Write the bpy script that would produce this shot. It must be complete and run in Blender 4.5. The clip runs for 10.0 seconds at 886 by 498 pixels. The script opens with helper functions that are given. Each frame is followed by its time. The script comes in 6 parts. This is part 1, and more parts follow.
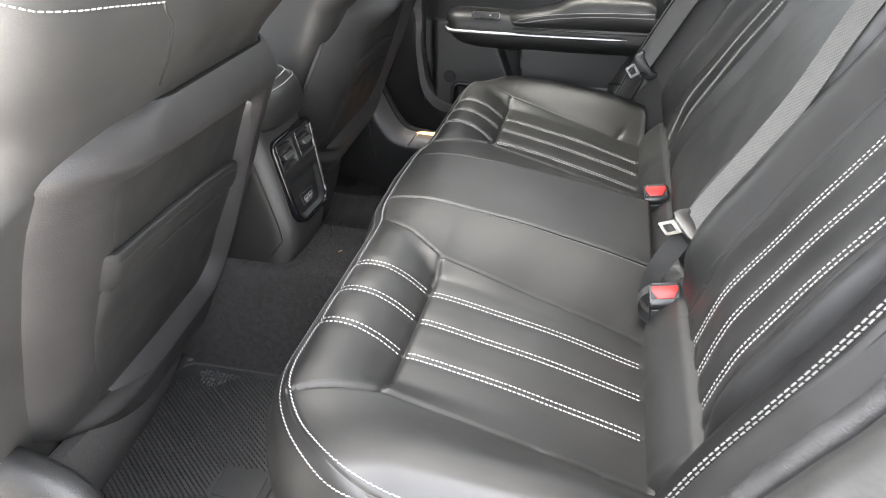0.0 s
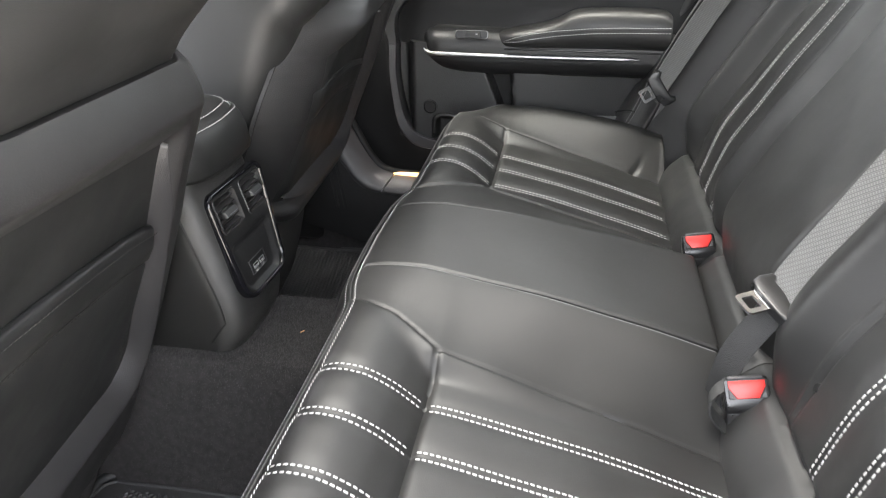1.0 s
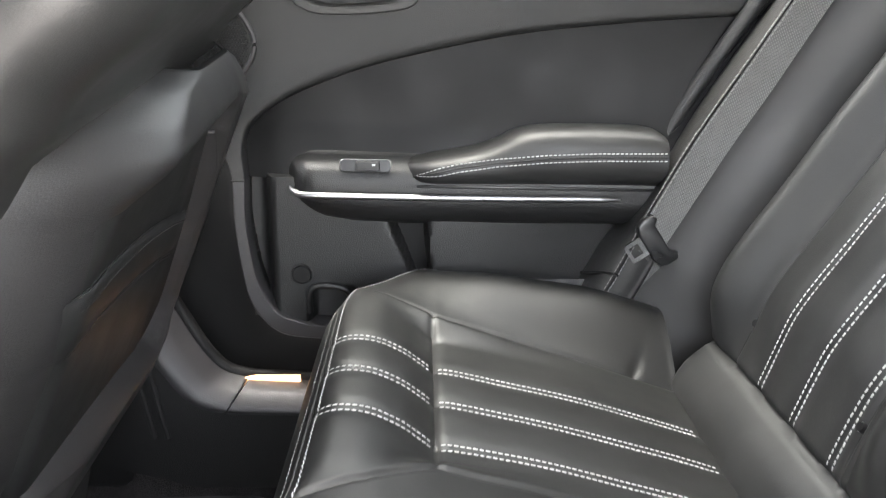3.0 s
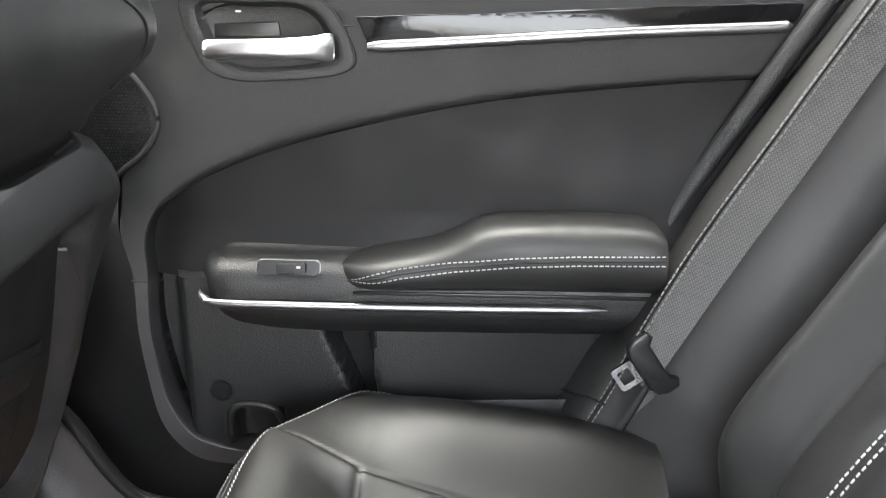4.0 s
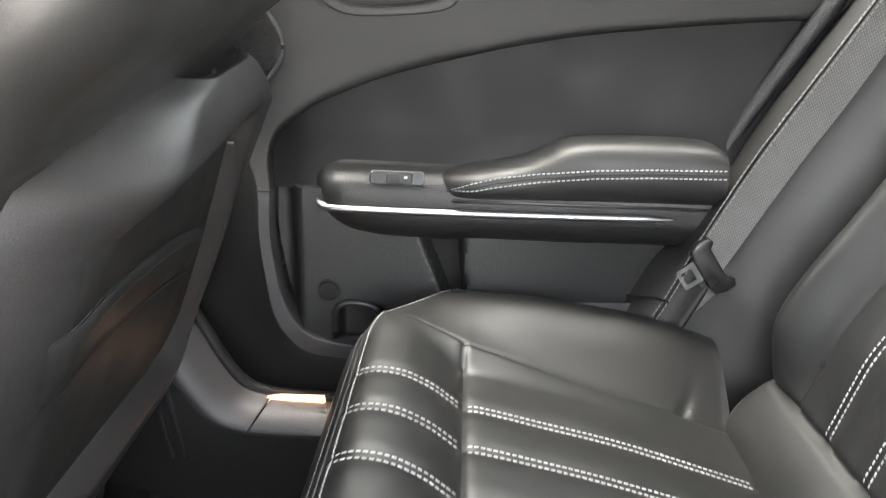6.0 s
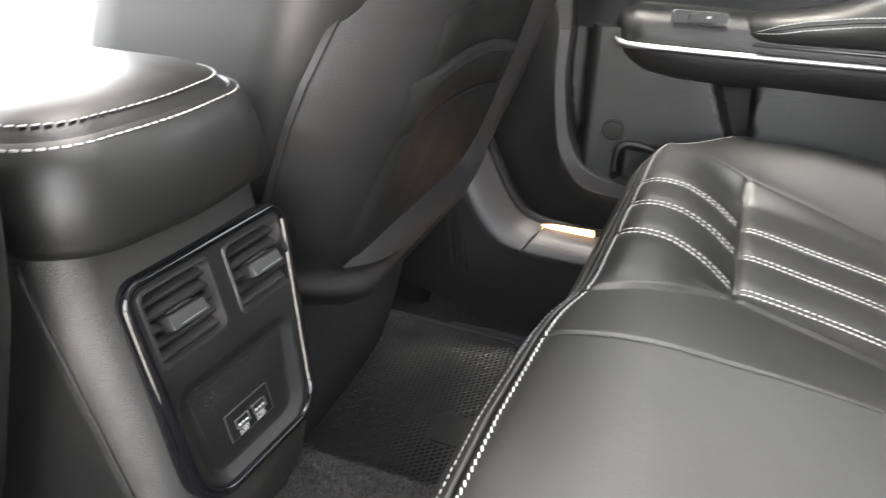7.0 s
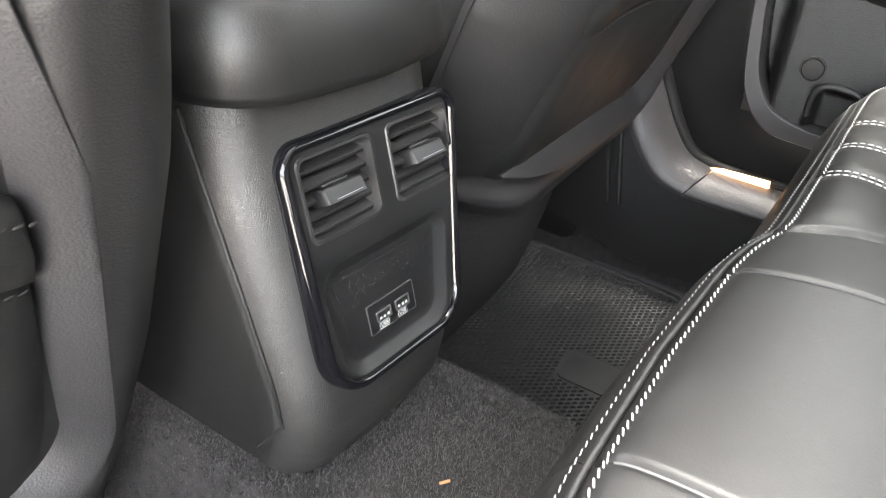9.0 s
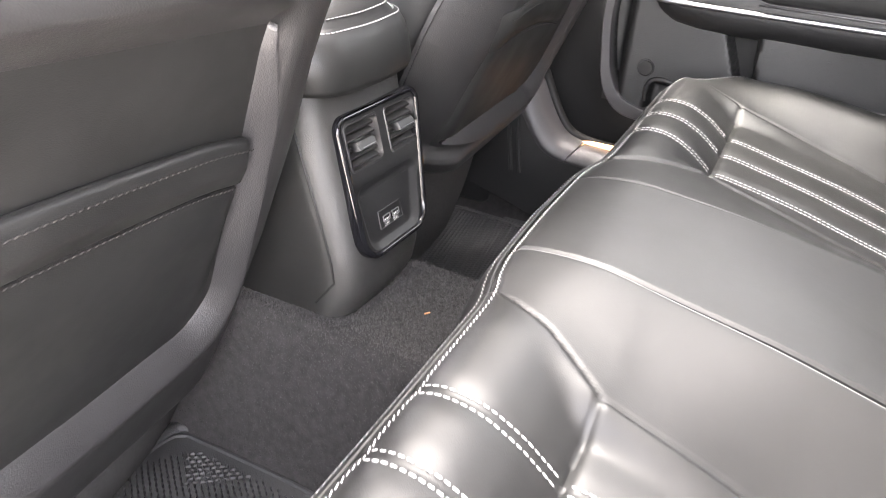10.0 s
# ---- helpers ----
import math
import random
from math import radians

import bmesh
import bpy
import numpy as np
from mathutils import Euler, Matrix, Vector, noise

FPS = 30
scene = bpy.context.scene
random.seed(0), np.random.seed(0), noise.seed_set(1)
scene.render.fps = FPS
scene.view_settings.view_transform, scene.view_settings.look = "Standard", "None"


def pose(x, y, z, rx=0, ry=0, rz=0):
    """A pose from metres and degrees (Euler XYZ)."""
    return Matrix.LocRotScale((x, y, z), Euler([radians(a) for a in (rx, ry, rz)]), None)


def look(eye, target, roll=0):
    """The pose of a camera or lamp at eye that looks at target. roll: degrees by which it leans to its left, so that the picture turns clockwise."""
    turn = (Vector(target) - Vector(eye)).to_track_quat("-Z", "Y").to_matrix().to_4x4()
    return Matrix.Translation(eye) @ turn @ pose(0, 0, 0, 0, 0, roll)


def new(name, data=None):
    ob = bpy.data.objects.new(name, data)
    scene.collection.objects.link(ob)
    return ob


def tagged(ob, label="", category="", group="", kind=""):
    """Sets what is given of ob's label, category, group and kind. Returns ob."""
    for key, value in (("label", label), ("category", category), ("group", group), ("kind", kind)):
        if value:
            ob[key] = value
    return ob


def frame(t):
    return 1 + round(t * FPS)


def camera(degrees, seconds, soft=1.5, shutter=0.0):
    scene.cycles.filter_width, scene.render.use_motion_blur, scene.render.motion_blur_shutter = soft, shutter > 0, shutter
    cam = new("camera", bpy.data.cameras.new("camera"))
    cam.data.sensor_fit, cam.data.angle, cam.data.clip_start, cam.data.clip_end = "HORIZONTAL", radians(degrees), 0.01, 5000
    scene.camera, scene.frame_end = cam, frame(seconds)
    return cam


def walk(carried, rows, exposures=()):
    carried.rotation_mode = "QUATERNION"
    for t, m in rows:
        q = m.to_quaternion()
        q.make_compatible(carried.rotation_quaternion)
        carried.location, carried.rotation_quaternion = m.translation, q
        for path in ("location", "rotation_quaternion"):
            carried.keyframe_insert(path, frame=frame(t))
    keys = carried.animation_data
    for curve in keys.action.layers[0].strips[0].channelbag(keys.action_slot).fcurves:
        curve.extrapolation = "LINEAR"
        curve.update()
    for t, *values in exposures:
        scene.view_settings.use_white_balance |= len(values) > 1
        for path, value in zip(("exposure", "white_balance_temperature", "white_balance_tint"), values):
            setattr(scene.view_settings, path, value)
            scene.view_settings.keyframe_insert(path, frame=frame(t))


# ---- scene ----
cam = camera(61.3, 10.0, soft=1.0, shutter=0.2)
PATH = [
    (0, (0.187, -1.089, 0.88), (-0.173, 0.616, -0.102), 0.7),
    (0.5, (0.141, -0.963, 0.836), (-0.196, 0.759, -0.124), 0.5),
    (1, (0.11, -0.827, 0.793), (-0.191, 0.931, -0.112), -0.1),
    (1.5, (0.047, -0.686, 0.755), (-0.176, 1.115, -0.085), -0.5),
    (2, (-0.008, -0.549, 0.722), (-0.133, 1.295, -0.042), -0.3),
    (2.5, (-0.03, -0.401, 0.7), (-0.041, 1.474, 0.006), 0.8),
    (3, (-0.017, -0.275, 0.707), (0.049, 1.62, 0.072), 1.5),
    (3.2, (-0.003, -0.226, 0.72), (0.083, 1.675, 0.102), 1.5),
    (4.3, (0.091, -0.039, 0.764), (0.043, 1.863, 0.148), 0.9),
    (4.5, (0.085, -0.031, 0.762), (0.051, 1.875, 0.158), 0.9),
    (5, (0.08, -0.023, 0.762), (0.052, 1.885, 0.166), 1.1),
    (5.2, (0.075, -0.029, 0.764), (0.051, 1.878, 0.163), 1.3),
    (6.3, (-0.024, -0.288, 0.683), (-0.098, 1.589, -0.003), 2.5),
    (6.5, (-0.02, -0.324, 0.666), (-0.228, 1.527, -0.063), 2.0),
    (6.7, (-0.009, -0.328, 0.656), (-0.408, 1.46, -0.146), 2.0),
    (7, (-0.029, -0.318, 0.634), (-0.678, 1.366, -0.229), 1.8),
    (7.5, (-0.068, -0.274, 0.6), (-0.975, 1.233, -0.353), 1.8),
    (8, (-0.079, -0.256, 0.585), (-1.032, 1.191, -0.413), 2.8),
    (8.5, (-0.078, -0.26, 0.585), (-1.037, 1.17, -0.432), 3.5),
    (9, (-0.062, -0.3, 0.591), (-0.97, 1.162, -0.428), 4.4),
    (9.5, (-0.021, -0.444, 0.632), (-0.835, 1.081, -0.373), 5.0),
    (10, (0.056, -0.611, 0.684), (-0.657, 0.978, -0.3), 4.6),
]
# the camera's own exposure and white balance on the way
LOOK = [(0, 5.05, 6800, 10), (0.5, 4.97, 6800, 10), (1.0, 4.98, 6850, 10), (1.5, 5.32, 6900, 10), (2.0, 5.53, 6850, 10), (3.0, 5.58, 6750, 10), (4.5, 5.40, 6700, 10), (5.2, 5.40, 6700, 10), (6.5, 5.78, 7000, 10), (7.5, 5.65, 6950, 10), (8.0, 5.75, 6900, 8), (8.5, 6.05, 6850, 6), (9.0, 6.15, 6950, 10), (9.5, 6.25, 7000, 14), (10, 6.24, 7000, 16)]
walk(cam, [(t, look(eye, target, roll)) for t, eye, target, roll in PATH], exposures=LOOK)


# ---- light ----
world = bpy.data.worlds.new("sky")
scene.world = world
world.use_nodes = True
wn = world.node_tree.nodes
sky = wn.new("ShaderNodeTexSky")
sky.sky_type = "NISHITA"
sky.sun_disc = False
sky.sun_elevation = radians(71)
sky.sun_rotation = radians(330)
sky.air_density, sky.dust_density, sky.ozone_density = 1.0, 4.0, 1.0
wn["Background"].inputs["Strength"].default_value = 0.15
# thin high cloud: the sky's blue is washed out
haze = wn.new("ShaderNodeHueSaturation")
haze.inputs["Saturation"].default_value = 0.3
world.node_tree.links.new(sky.outputs[0], haze.inputs["Color"])
world.node_tree.links.new(haze.outputs[0], wn["Background"].inputs["Color"])

sun = new("sun", bpy.data.lights.new("sun", "SUN"))
sun.data.energy = 0.6
sun.data.angle = radians(35)
sun.data.color = (1.0, 0.96, 0.9)
sun.matrix_world = look((-0.35, 0.6, 2.0), (0, 0, 0))


# ---- materials ----
def material(name, colour, rough=0.5, metal=0.0, grain=None, bump=0.0, vary=0.12, spec=0.5, blotch=6.0, rough_vary=0.08, kind="VORONOI", coat=0.0, sheen=0.0, ripple=0.0):
    """A surface with broad blotches, a fine grain that bumps it, and uneven gloss."""
    m = bpy.data.materials.new(name)
    m.use_nodes = True
    n, link = m.node_tree.nodes, m.node_tree.links.new
    b = n["Principled BSDF"]
    b.inputs["Metallic"].default_value = metal
    b.inputs["Specular IOR Level"].default_value = spec
    b.inputs["Coat Weight"].default_value = coat
    b.inputs["Sheen Weight"].default_value = sheen
    co = n.new("ShaderNodeTexCoord")
    big = n.new("ShaderNodeTexNoise")
    big.inputs["Scale"].default_value = blotch
    big.inputs["Detail"].default_value = 5
    link(co.outputs["Object"], big.inputs["Vector"])
    mix = n.new("ShaderNodeMix")
    mix.data_type = "RGBA"
    mix.inputs["A"].default_value = (*[c * (1 - vary) for c in colour], 1)
    mix.inputs["B"].default_value = (*[min(1, c * (1 + vary)) for c in colour], 1)
    link(big.outputs["Fac"], mix.inputs["Factor"])
    link(mix.outputs["Result"], b.inputs["Base Color"])
    rr = n.new("ShaderNodeMapRange")
    rr.inputs["From Min"].default_value, rr.inputs["From Max"].default_value = 0.3, 0.7
    rr.inputs["To Min"].default_value, rr.inputs["To Max"].default_value = max(0.02, rough - rough_vary), min(1, rough + rough_vary)
    link(big.outputs["Fac"], rr.inputs["Value"])
    link(rr.outputs["Result"], b.inputs["Roughness"])
    if grain:
        if kind == "VORONOI":
            g = n.new("ShaderNodeTexVoronoi")
            g.feature = "F1"
            out = g.outputs["Distance"]
        elif kind == "PEBBLE":
            g = n.new("ShaderNodeTexVoronoi")
            g.feature = "DISTANCE_TO_EDGE"
            flat = n.new("ShaderNodeMapRange")
            flat.interpolation_type = "SMOOTHSTEP"
            flat.inputs["From Max"].default_value = 0.22
            link(g.outputs["Distance"], flat.inputs["Value"])
            out = flat.outputs["Result"]
        else:
            g = n.new("ShaderNodeTexNoise")
            g.inputs["Detail"].default_value = 4
            out = g.outputs["Fac"]
        g.inputs["Scale"].default_value = grain
        warp = n.new("ShaderNodeTexNoise")
        warp.inputs["Scale"].default_value = grain * 0.35
        link(co.outputs["Object"], warp.inputs["Vector"])
        add = n.new("ShaderNodeVectorMath")
        add.operation = "MULTIPLY_ADD"
        add.inputs[1].default_value = (0.5 / grain,) * 3
        link(warp.outputs["Color"], add.inputs[0])
        link(co.outputs["Object"], add.inputs[2])
        link(add.outputs[0], g.inputs["Vector"])
        bp = n.new("ShaderNodeBump")
        bp.inputs["Strength"].default_value = bump
        bp.inputs["Distance"].default_value = 0.7 / grain
        if kind == "VORONOI":
            bp.invert = True
        link(out, bp.inputs["Height"])
        link(bp.outputs[0], b.inputs["Normal"])
        if ripple:
            # soft unevenness of a padded skin under the grain
            wave = n.new("ShaderNodeTexNoise")
            wave.inputs["Scale"].default_value = 28
            wave.inputs["Detail"].default_value = 3
            link(co.outputs["Object"], wave.inputs["Vector"])
            under = n.new("ShaderNodeBump")
            under.inputs["Strength"].default_value = ripple
            under.inputs["Distance"].default_value = 0.003
            link(wave.outputs["Fac"], under.inputs["Height"])
            link(under.outputs[0], bp.inputs["Normal"])
    return m


LEATHER = material("black_leather", (0.0095, 0.0095, 0.0093), 0.45, grain=1100, bump=0.10, blotch=9, vary=0.15, ripple=0.16, spec=0.54, rough_vary=0.05)
# paler, glossier copy of the rear leather, standing in for light on the seats
FRONT_LEATHER_LIT = material("front_seat_leather_lit", (0.018, 0.0178, 0.0174), 0.47, spec=0.85, grain=1100, bump=0.10, blotch=7, vary=0.15, ripple=0.12)
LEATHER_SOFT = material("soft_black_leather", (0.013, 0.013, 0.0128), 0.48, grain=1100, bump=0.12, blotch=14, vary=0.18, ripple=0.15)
VINYL = material("grained_vinyl", (0.021, 0.0205, 0.0198), 0.38, spec=0.75, grain=720, bump=0.3, blotch=7, kind="PEBBLE")
DOOR_VINYL = material("door_trim_vinyl", (0.0155, 0.0155, 0.0158), 0.45, spec=0.42, grain=900, bump=0.32, blotch=9, kind="PEBBLE")
# dark and low in gloss, standing in for reflections blocked at the open door
DOOR_SKIN = material("dim_door_leather", (0.0085, 0.0085, 0.0088), 0.55, grain=900, bump=0.10, blotch=14, vary=0.15, ripple=0.14, spec=0.2)
PLASTIC = material("matt_black_plastic", (0.011, 0.011, 0.0112), 0.45, grain=750, bump=0.35, blotch=10)
GREY_PLASTIC = material("dark_grey_plastic", (0.035, 0.0335, 0.035), 0.45, grain=800, bump=0.25, blotch=10)
SHELL = material("seat_shell_plastic", (0.020, 0.0192, 0.0193), 0.44, spec=0.52, grain=900, bump=0.2, blotch=12)
SATIN = material("satin_trim", (0.34, 0.34, 0.35), 0.36, 1.0, grain=400, bump=0.03, rough_vary=0.05)
PANEL = material("fine_matt_plastic", (0.0095, 0.0095, 0.0098), 0.42, grain=1600, bump=0.12, blotch=25)
SMOOTH = material("smooth_black_plastic", (0.01, 0.01, 0.0105), 0.32, grain=300, bump=0.02, blotch=20)
GLOSS = material("piano_black", (0.005, 0.005, 0.006), 0.08, grain=120, bump=0.01, blotch=30, rough_vary=0.04, spec=0.35)
SEAL = material("weathered_seal_rubber", (0.016, 0.016, 0.0165), 0.55, grain=500, bump=0.5, vary=0.5, blotch=70, kind="NOISE")
# near-black for edges and seals, also for shade between parts
EDGE = material("dark_edge_and_shade", (0.007, 0.007, 0.0072), 0.6, grain=700, bump=0.15, spec=0.2)
BEVEL = material("bevel_plastic", (0.026, 0.025, 0.0258), 0.46, grain=800, bump=0.25, blotch=10)
FLANGE = material("grey_flange_paint", (0.018, 0.018, 0.0175), 0.45, grain=200, bump=0.05, vary=0.25, blotch=14)
RUBBER = material("black_rubber", (0.007, 0.007, 0.007), 0.6, grain=500, bump=0.2)
# paler leather for the far roll and panel, standing in for light there
ROLL_LIT = material("side_roll_leather_lit", (0.026, 0.0255, 0.025), 0.45, grain=1000, bump=0.2, blotch=12, kind="PEBBLE")
CHROME = material("satin_chrome", (0.75, 0.75, 0.76), 0.3, 1.0, grain=400, bump=0.03, rough_vary=0.05)
STEEL = material("polished_steel", (0.65, 0.65, 0.66), 0.18, 1.0, grain=300, bump=0.04)
THREAD = material("white_thread", (0.37, 0.37, 0.36), 0.75, grain=2500, bump=0.3, blotch=60)
GREY_THREAD = material("grey_thread", (0.16, 0.16, 0.155), 0.75, grain=2500, bump=0.3, blotch=60)
DARK_THREAD = material("dark_thread", (0.018, 0.0175, 0.017), 0.7, grain=2500, bump=0.3, blotch=60)
CARPET = material("charcoal_carpet", (0.024, 0.0225, 0.0228), 0.95, grain=450, bump=1.0, vary=0.8, blotch=110, kind="NOISE", spec=0.2)
FLAP = material("flap_carpet", (0.06, 0.058, 0.057), 0.95, grain=1100, bump=0.9, vary=0.7, blotch=260, kind="NOISE", spec=0.2)
PILE = material("carpet_tufts", (0.04, 0.037, 0.0375), 0.95, grain=700, bump=0.2, vary=0.2, blotch=40, kind="NOISE")
_geo = PILE.node_tree.nodes.new("ShaderNodeNewGeometry")
_tone = PILE.node_tree.nodes.new("ShaderNodeMix")
_tone.data_type = "RGBA"
_tone.inputs["A"].default_value = (0.006, 0.0055, 0.0056, 1)
_tone.inputs["B"].default_value = (0.055, 0.052, 0.0515, 1)
PILE.node_tree.links.new(_geo.outputs["Random Per Island"], _tone.inputs["Factor"])
PILE.node_tree.links.new(_tone.outputs["Result"], PILE.node_tree.nodes["Principled BSDF"].inputs["Base Color"])
MAT = material("mat_rubber", (0.026, 0.026, 0.0265), 0.6, grain=600, bump=0.25, vary=0.3, blotch=18)
RIB = material("mat_ribs", (0.02, 0.02, 0.0204), 0.48, grain=600, bump=0.1)
WEB = material("grey_webbing", (0.05, 0.05, 0.05), 0.65, grain=900, bump=0.4, blotch=80)
STRAP = material("black_strap", (0.012, 0.012, 0.012), 0.7, grain=900, bump=0.5, blotch=60)


def weave(m, along, across):
    """Adds the twill of seat belt webbing: ribs along the belt, crossed by slanting threads."""
    n, link = m.node_tree.nodes, m.node_tree.links.new
    b = n["Principled BSDF"]
    co = n.new("ShaderNodeTexCoord")
    vals = []
    for d in (along, across):
        k = n.new("ShaderNodeVectorMath")
        k.operation = "DOT_PRODUCT"
        k.inputs[1].default_value = Vector(d).normalized()
        link(co.outputs["Object"], k.inputs[0])
        vals.append(k.outputs["Value"])

    def calc(op, a, c=None):
        k = n.new("ShaderNodeMath")
        k.operation = op
        for q, v in zip(k.inputs, (a, c)):
            if v is None:
                continue
            if isinstance(v, (int, float)):
                q.default_value = v
            else:
                link(v, q)
        return k.outputs[0]

    u, v = vals
    zig = calc("PINGPONG", v, 0.0017)
    twill = calc("SINE", calc("MULTIPLY", calc("ADD", u, calc("MULTIPLY", zig, 1.0)), 2 * math.pi / 0.0022))
    ribs = calc("SINE", calc("MULTIPLY", v, 2 * math.pi / 0.0034))
    h = calc("ADD", calc("MULTIPLY", twill, 0.35), calc("MULTIPLY", ribs, 0.15))
    h = calc("ADD", h, 0.5)
    mix = n.new("ShaderNodeMix")
    mix.data_type = "RGBA"
    mix.inputs["A"].default_value = (0.045, 0.045, 0.044, 1)
    mix.inputs["B"].default_value = (0.12, 0.12, 0.118, 1)
    link(h, mix.inputs["Factor"])
    link(mix.outputs["Result"], b.inputs["Base Color"])
    bp = n.new("ShaderNodeBump")
    bp.inputs["Strength"].default_value = 0.6
    bp.inputs["Distance"].default_value = 0.0006
    link(h, bp.inputs["Height"])
    link(bp.outputs[0], b.inputs["Normal"])


weave(WEB, (0.47, 0, 0.88), (0.53, -0.32, -0.79))
RED = material("red_plastic", (0.5, 0.018, 0.014), 0.35, grain=300, bump=0.02, blotch=30)
WHITE = material("white_print", (0.5, 0.5, 0.5), 0.5, grain=600, bump=0.05)
LINING = material("grey_headliner", (0.32, 0.31, 0.29), 0.9, grain=900, bump=0.3, kind="NOISE")
PAINT = material("body_paint", (0.03, 0.03, 0.035), 0.25, coat=0.8, grain=60, bump=0.01)
CONCRETE = material("concrete", (0.5, 0.48, 0.45), 0.85, grain=120, bump=0.4, vary=0.3, blotch=1.5, kind="NOISE")
CRUMB = material("wood_chip", (0.45, 0.22, 0.1), 0.7, grain=900, bump=0.3)
GLASS = bpy.data.materials.new("window_glass")
GLASS.use_nodes = True
gn = GLASS.node_tree.nodes
gt, gg, gm = gn.new("ShaderNodeBsdfTransparent"), gn.new("ShaderNodeBsdfGlossy"), gn.new("ShaderNodeMixShader")
# tint set to dim the sky light through the unseen far window
gt.inputs["Color"].default_value = (0.28, 0.295, 0.29, 1)
gg.inputs["Roughness"].default_value = 0.0
gm.inputs[0].default_value = 0.05
for i, q in enumerate((gt, gg)):
    GLASS.node_tree.links.new(q.outputs[0], gm.inputs[i + 1])
GLASS.node_tree.links.new(gm.outputs[0], gn["Material Output"].inputs["Surface"])
ROOF_GLASS = GLASS.copy()
ROOF_GLASS.name = "dark_roof_glass"
ROOF_GLASS.node_tree.nodes[gt.name].inputs["Color"].default_value = (0.145, 0.15, 0.153, 1)
# glowing surface that stands for warm daylight leaking past the sill
LEAK_GLOW = bpy.data.materials.new("warm_daylight_glow")
LEAK_GLOW.use_nodes = True
lb = LEAK_GLOW.node_tree.nodes["Principled BSDF"]
lb.inputs["Base Color"].default_value = (0.9, 0.6, 0.35, 1)
lb.inputs["Emission Color"].default_value = (1.0, 0.48, 0.18, 1)
lb.inputs["Emission Strength"].default_value = 0.14


# ---- mesh helpers ----
def thing(name, label, category, group="", kind="", at=(0, 0, 0)):
    e = new(name)
    e.location = at
    e.empty_display_size = 0.02
    return tagged(e, label, category, group, kind)


def mesh_part(name, verts, faces, mat, parent=None, label="", smooth=True, angle=50):
    me = bpy.data.meshes.new(name)
    me.from_pydata([tuple(map(float, v)) for v in verts], [], [tuple(int(i) for i in f) for f in faces])
    me.materials.append(mat)
    if smooth:
        me.polygons.foreach_set("use_smooth", [True] * len(me.polygons))
        me.set_sharp_from_angle(angle=radians(angle))
    ob = new(name, me)
    if parent:
        ob.parent = parent
        root = parent
        off = Vector()
        while root:
            off += root.location
            root = root.parent
        ob.location = -off
    if label:
        ob["label"] = label
    return ob


def part(name, bm, mat, parent=None, label="", smooth=True, angle=50):
    bmesh.ops.recalc_face_normals(bm, faces=bm.faces)
    vs = [v.co.copy() for v in bm.verts]
    bm.verts.index_update()
    fs = [[v.index for v in f.verts] for f in bm.faces]
    bm.free()
    return mesh_part(name, vs, fs, mat, parent, label, smooth, angle)


def sheet(name, P, mat, parent=None, thick=(0, 0, -0.02), label="", angle=60, flip=False):
    """A closed slab: a grid of points P[i][j], its copy moved by thick, and the rim between them."""
    P = np.asarray(P, float)
    nu, nv = P.shape[:2]
    T = np.asarray(thick, float)
    B = P + T
    verts = np.concatenate([P.reshape(-1, 3), B.reshape(-1, 3)])
    idx = np.arange(nu * nv).reshape(nu, nv)
    o = nu * nv
    a, b, c, d = idx[:-1, :-1].ravel(), idx[1:, :-1].ravel(), idx[1:, 1:].ravel(), idx[:-1, 1:].ravel()
    top = np.stack([a, b, c, d], 1)
    n = np.cross(P[1:, :-1] - P[:-1, :-1], P[:-1, 1:] - P[:-1, :-1]).reshape(-1, 3).sum(0)
    tm = T.reshape(-1, 3).mean(0)
    if (n @ tm > 0) != flip:
        top = top[:, ::-1]
    faces = [tuple(f) for f in top] + [tuple(f[::-1] + o) for f in top]
    ring = list(idx[0, :]) + list(idx[1:, -1]) + list(idx[-1, -2::-1]) + list(idx[-2:0:-1, 0])
    for i, p in enumerate(ring):
        q = ring[(i + 1) % len(ring)]
        f = (p, q, q + o, p + o)
        faces.append(f if (n @ tm > 0) != flip else f[::-1])
    ob = mesh_part(name, verts, faces, mat, parent, label, True, angle)
    bm = bmesh.new()
    bm.from_mesh(ob.data)
    bmesh.ops.recalc_face_normals(bm, faces=bm.faces)
    bm.to_mesh(ob.data)
    bm.free()
    return ob


def smooth_line(pts, n, closed=False):
    """A Catmull-Rom curve of n points through pts."""
    p = np.asarray(pts, float)
    k = len(p)
    if closed:
        ext = np.concatenate([p[-1:], p, p[:2]])
        seg = k
    else:
        ext = np.concatenate([2 * p[:1] - p[1:2], p, 2 * p[-1:] - p[-2:-1]])
        seg = k - 1
    out = []
    for s in np.linspace(0, seg, n, endpoint=not closed):
        i = min(int(s), seg - 1)
        u = s - i
        a, b, c, d = ext[i:i + 4]
        out.append(0.5 * (2 * b + (c - a) * u + (2 * a - 5 * b + 4 * c - d) * u * u + (3 * b - a - 3 * c + d) * u ** 3))
    return np.array(out)


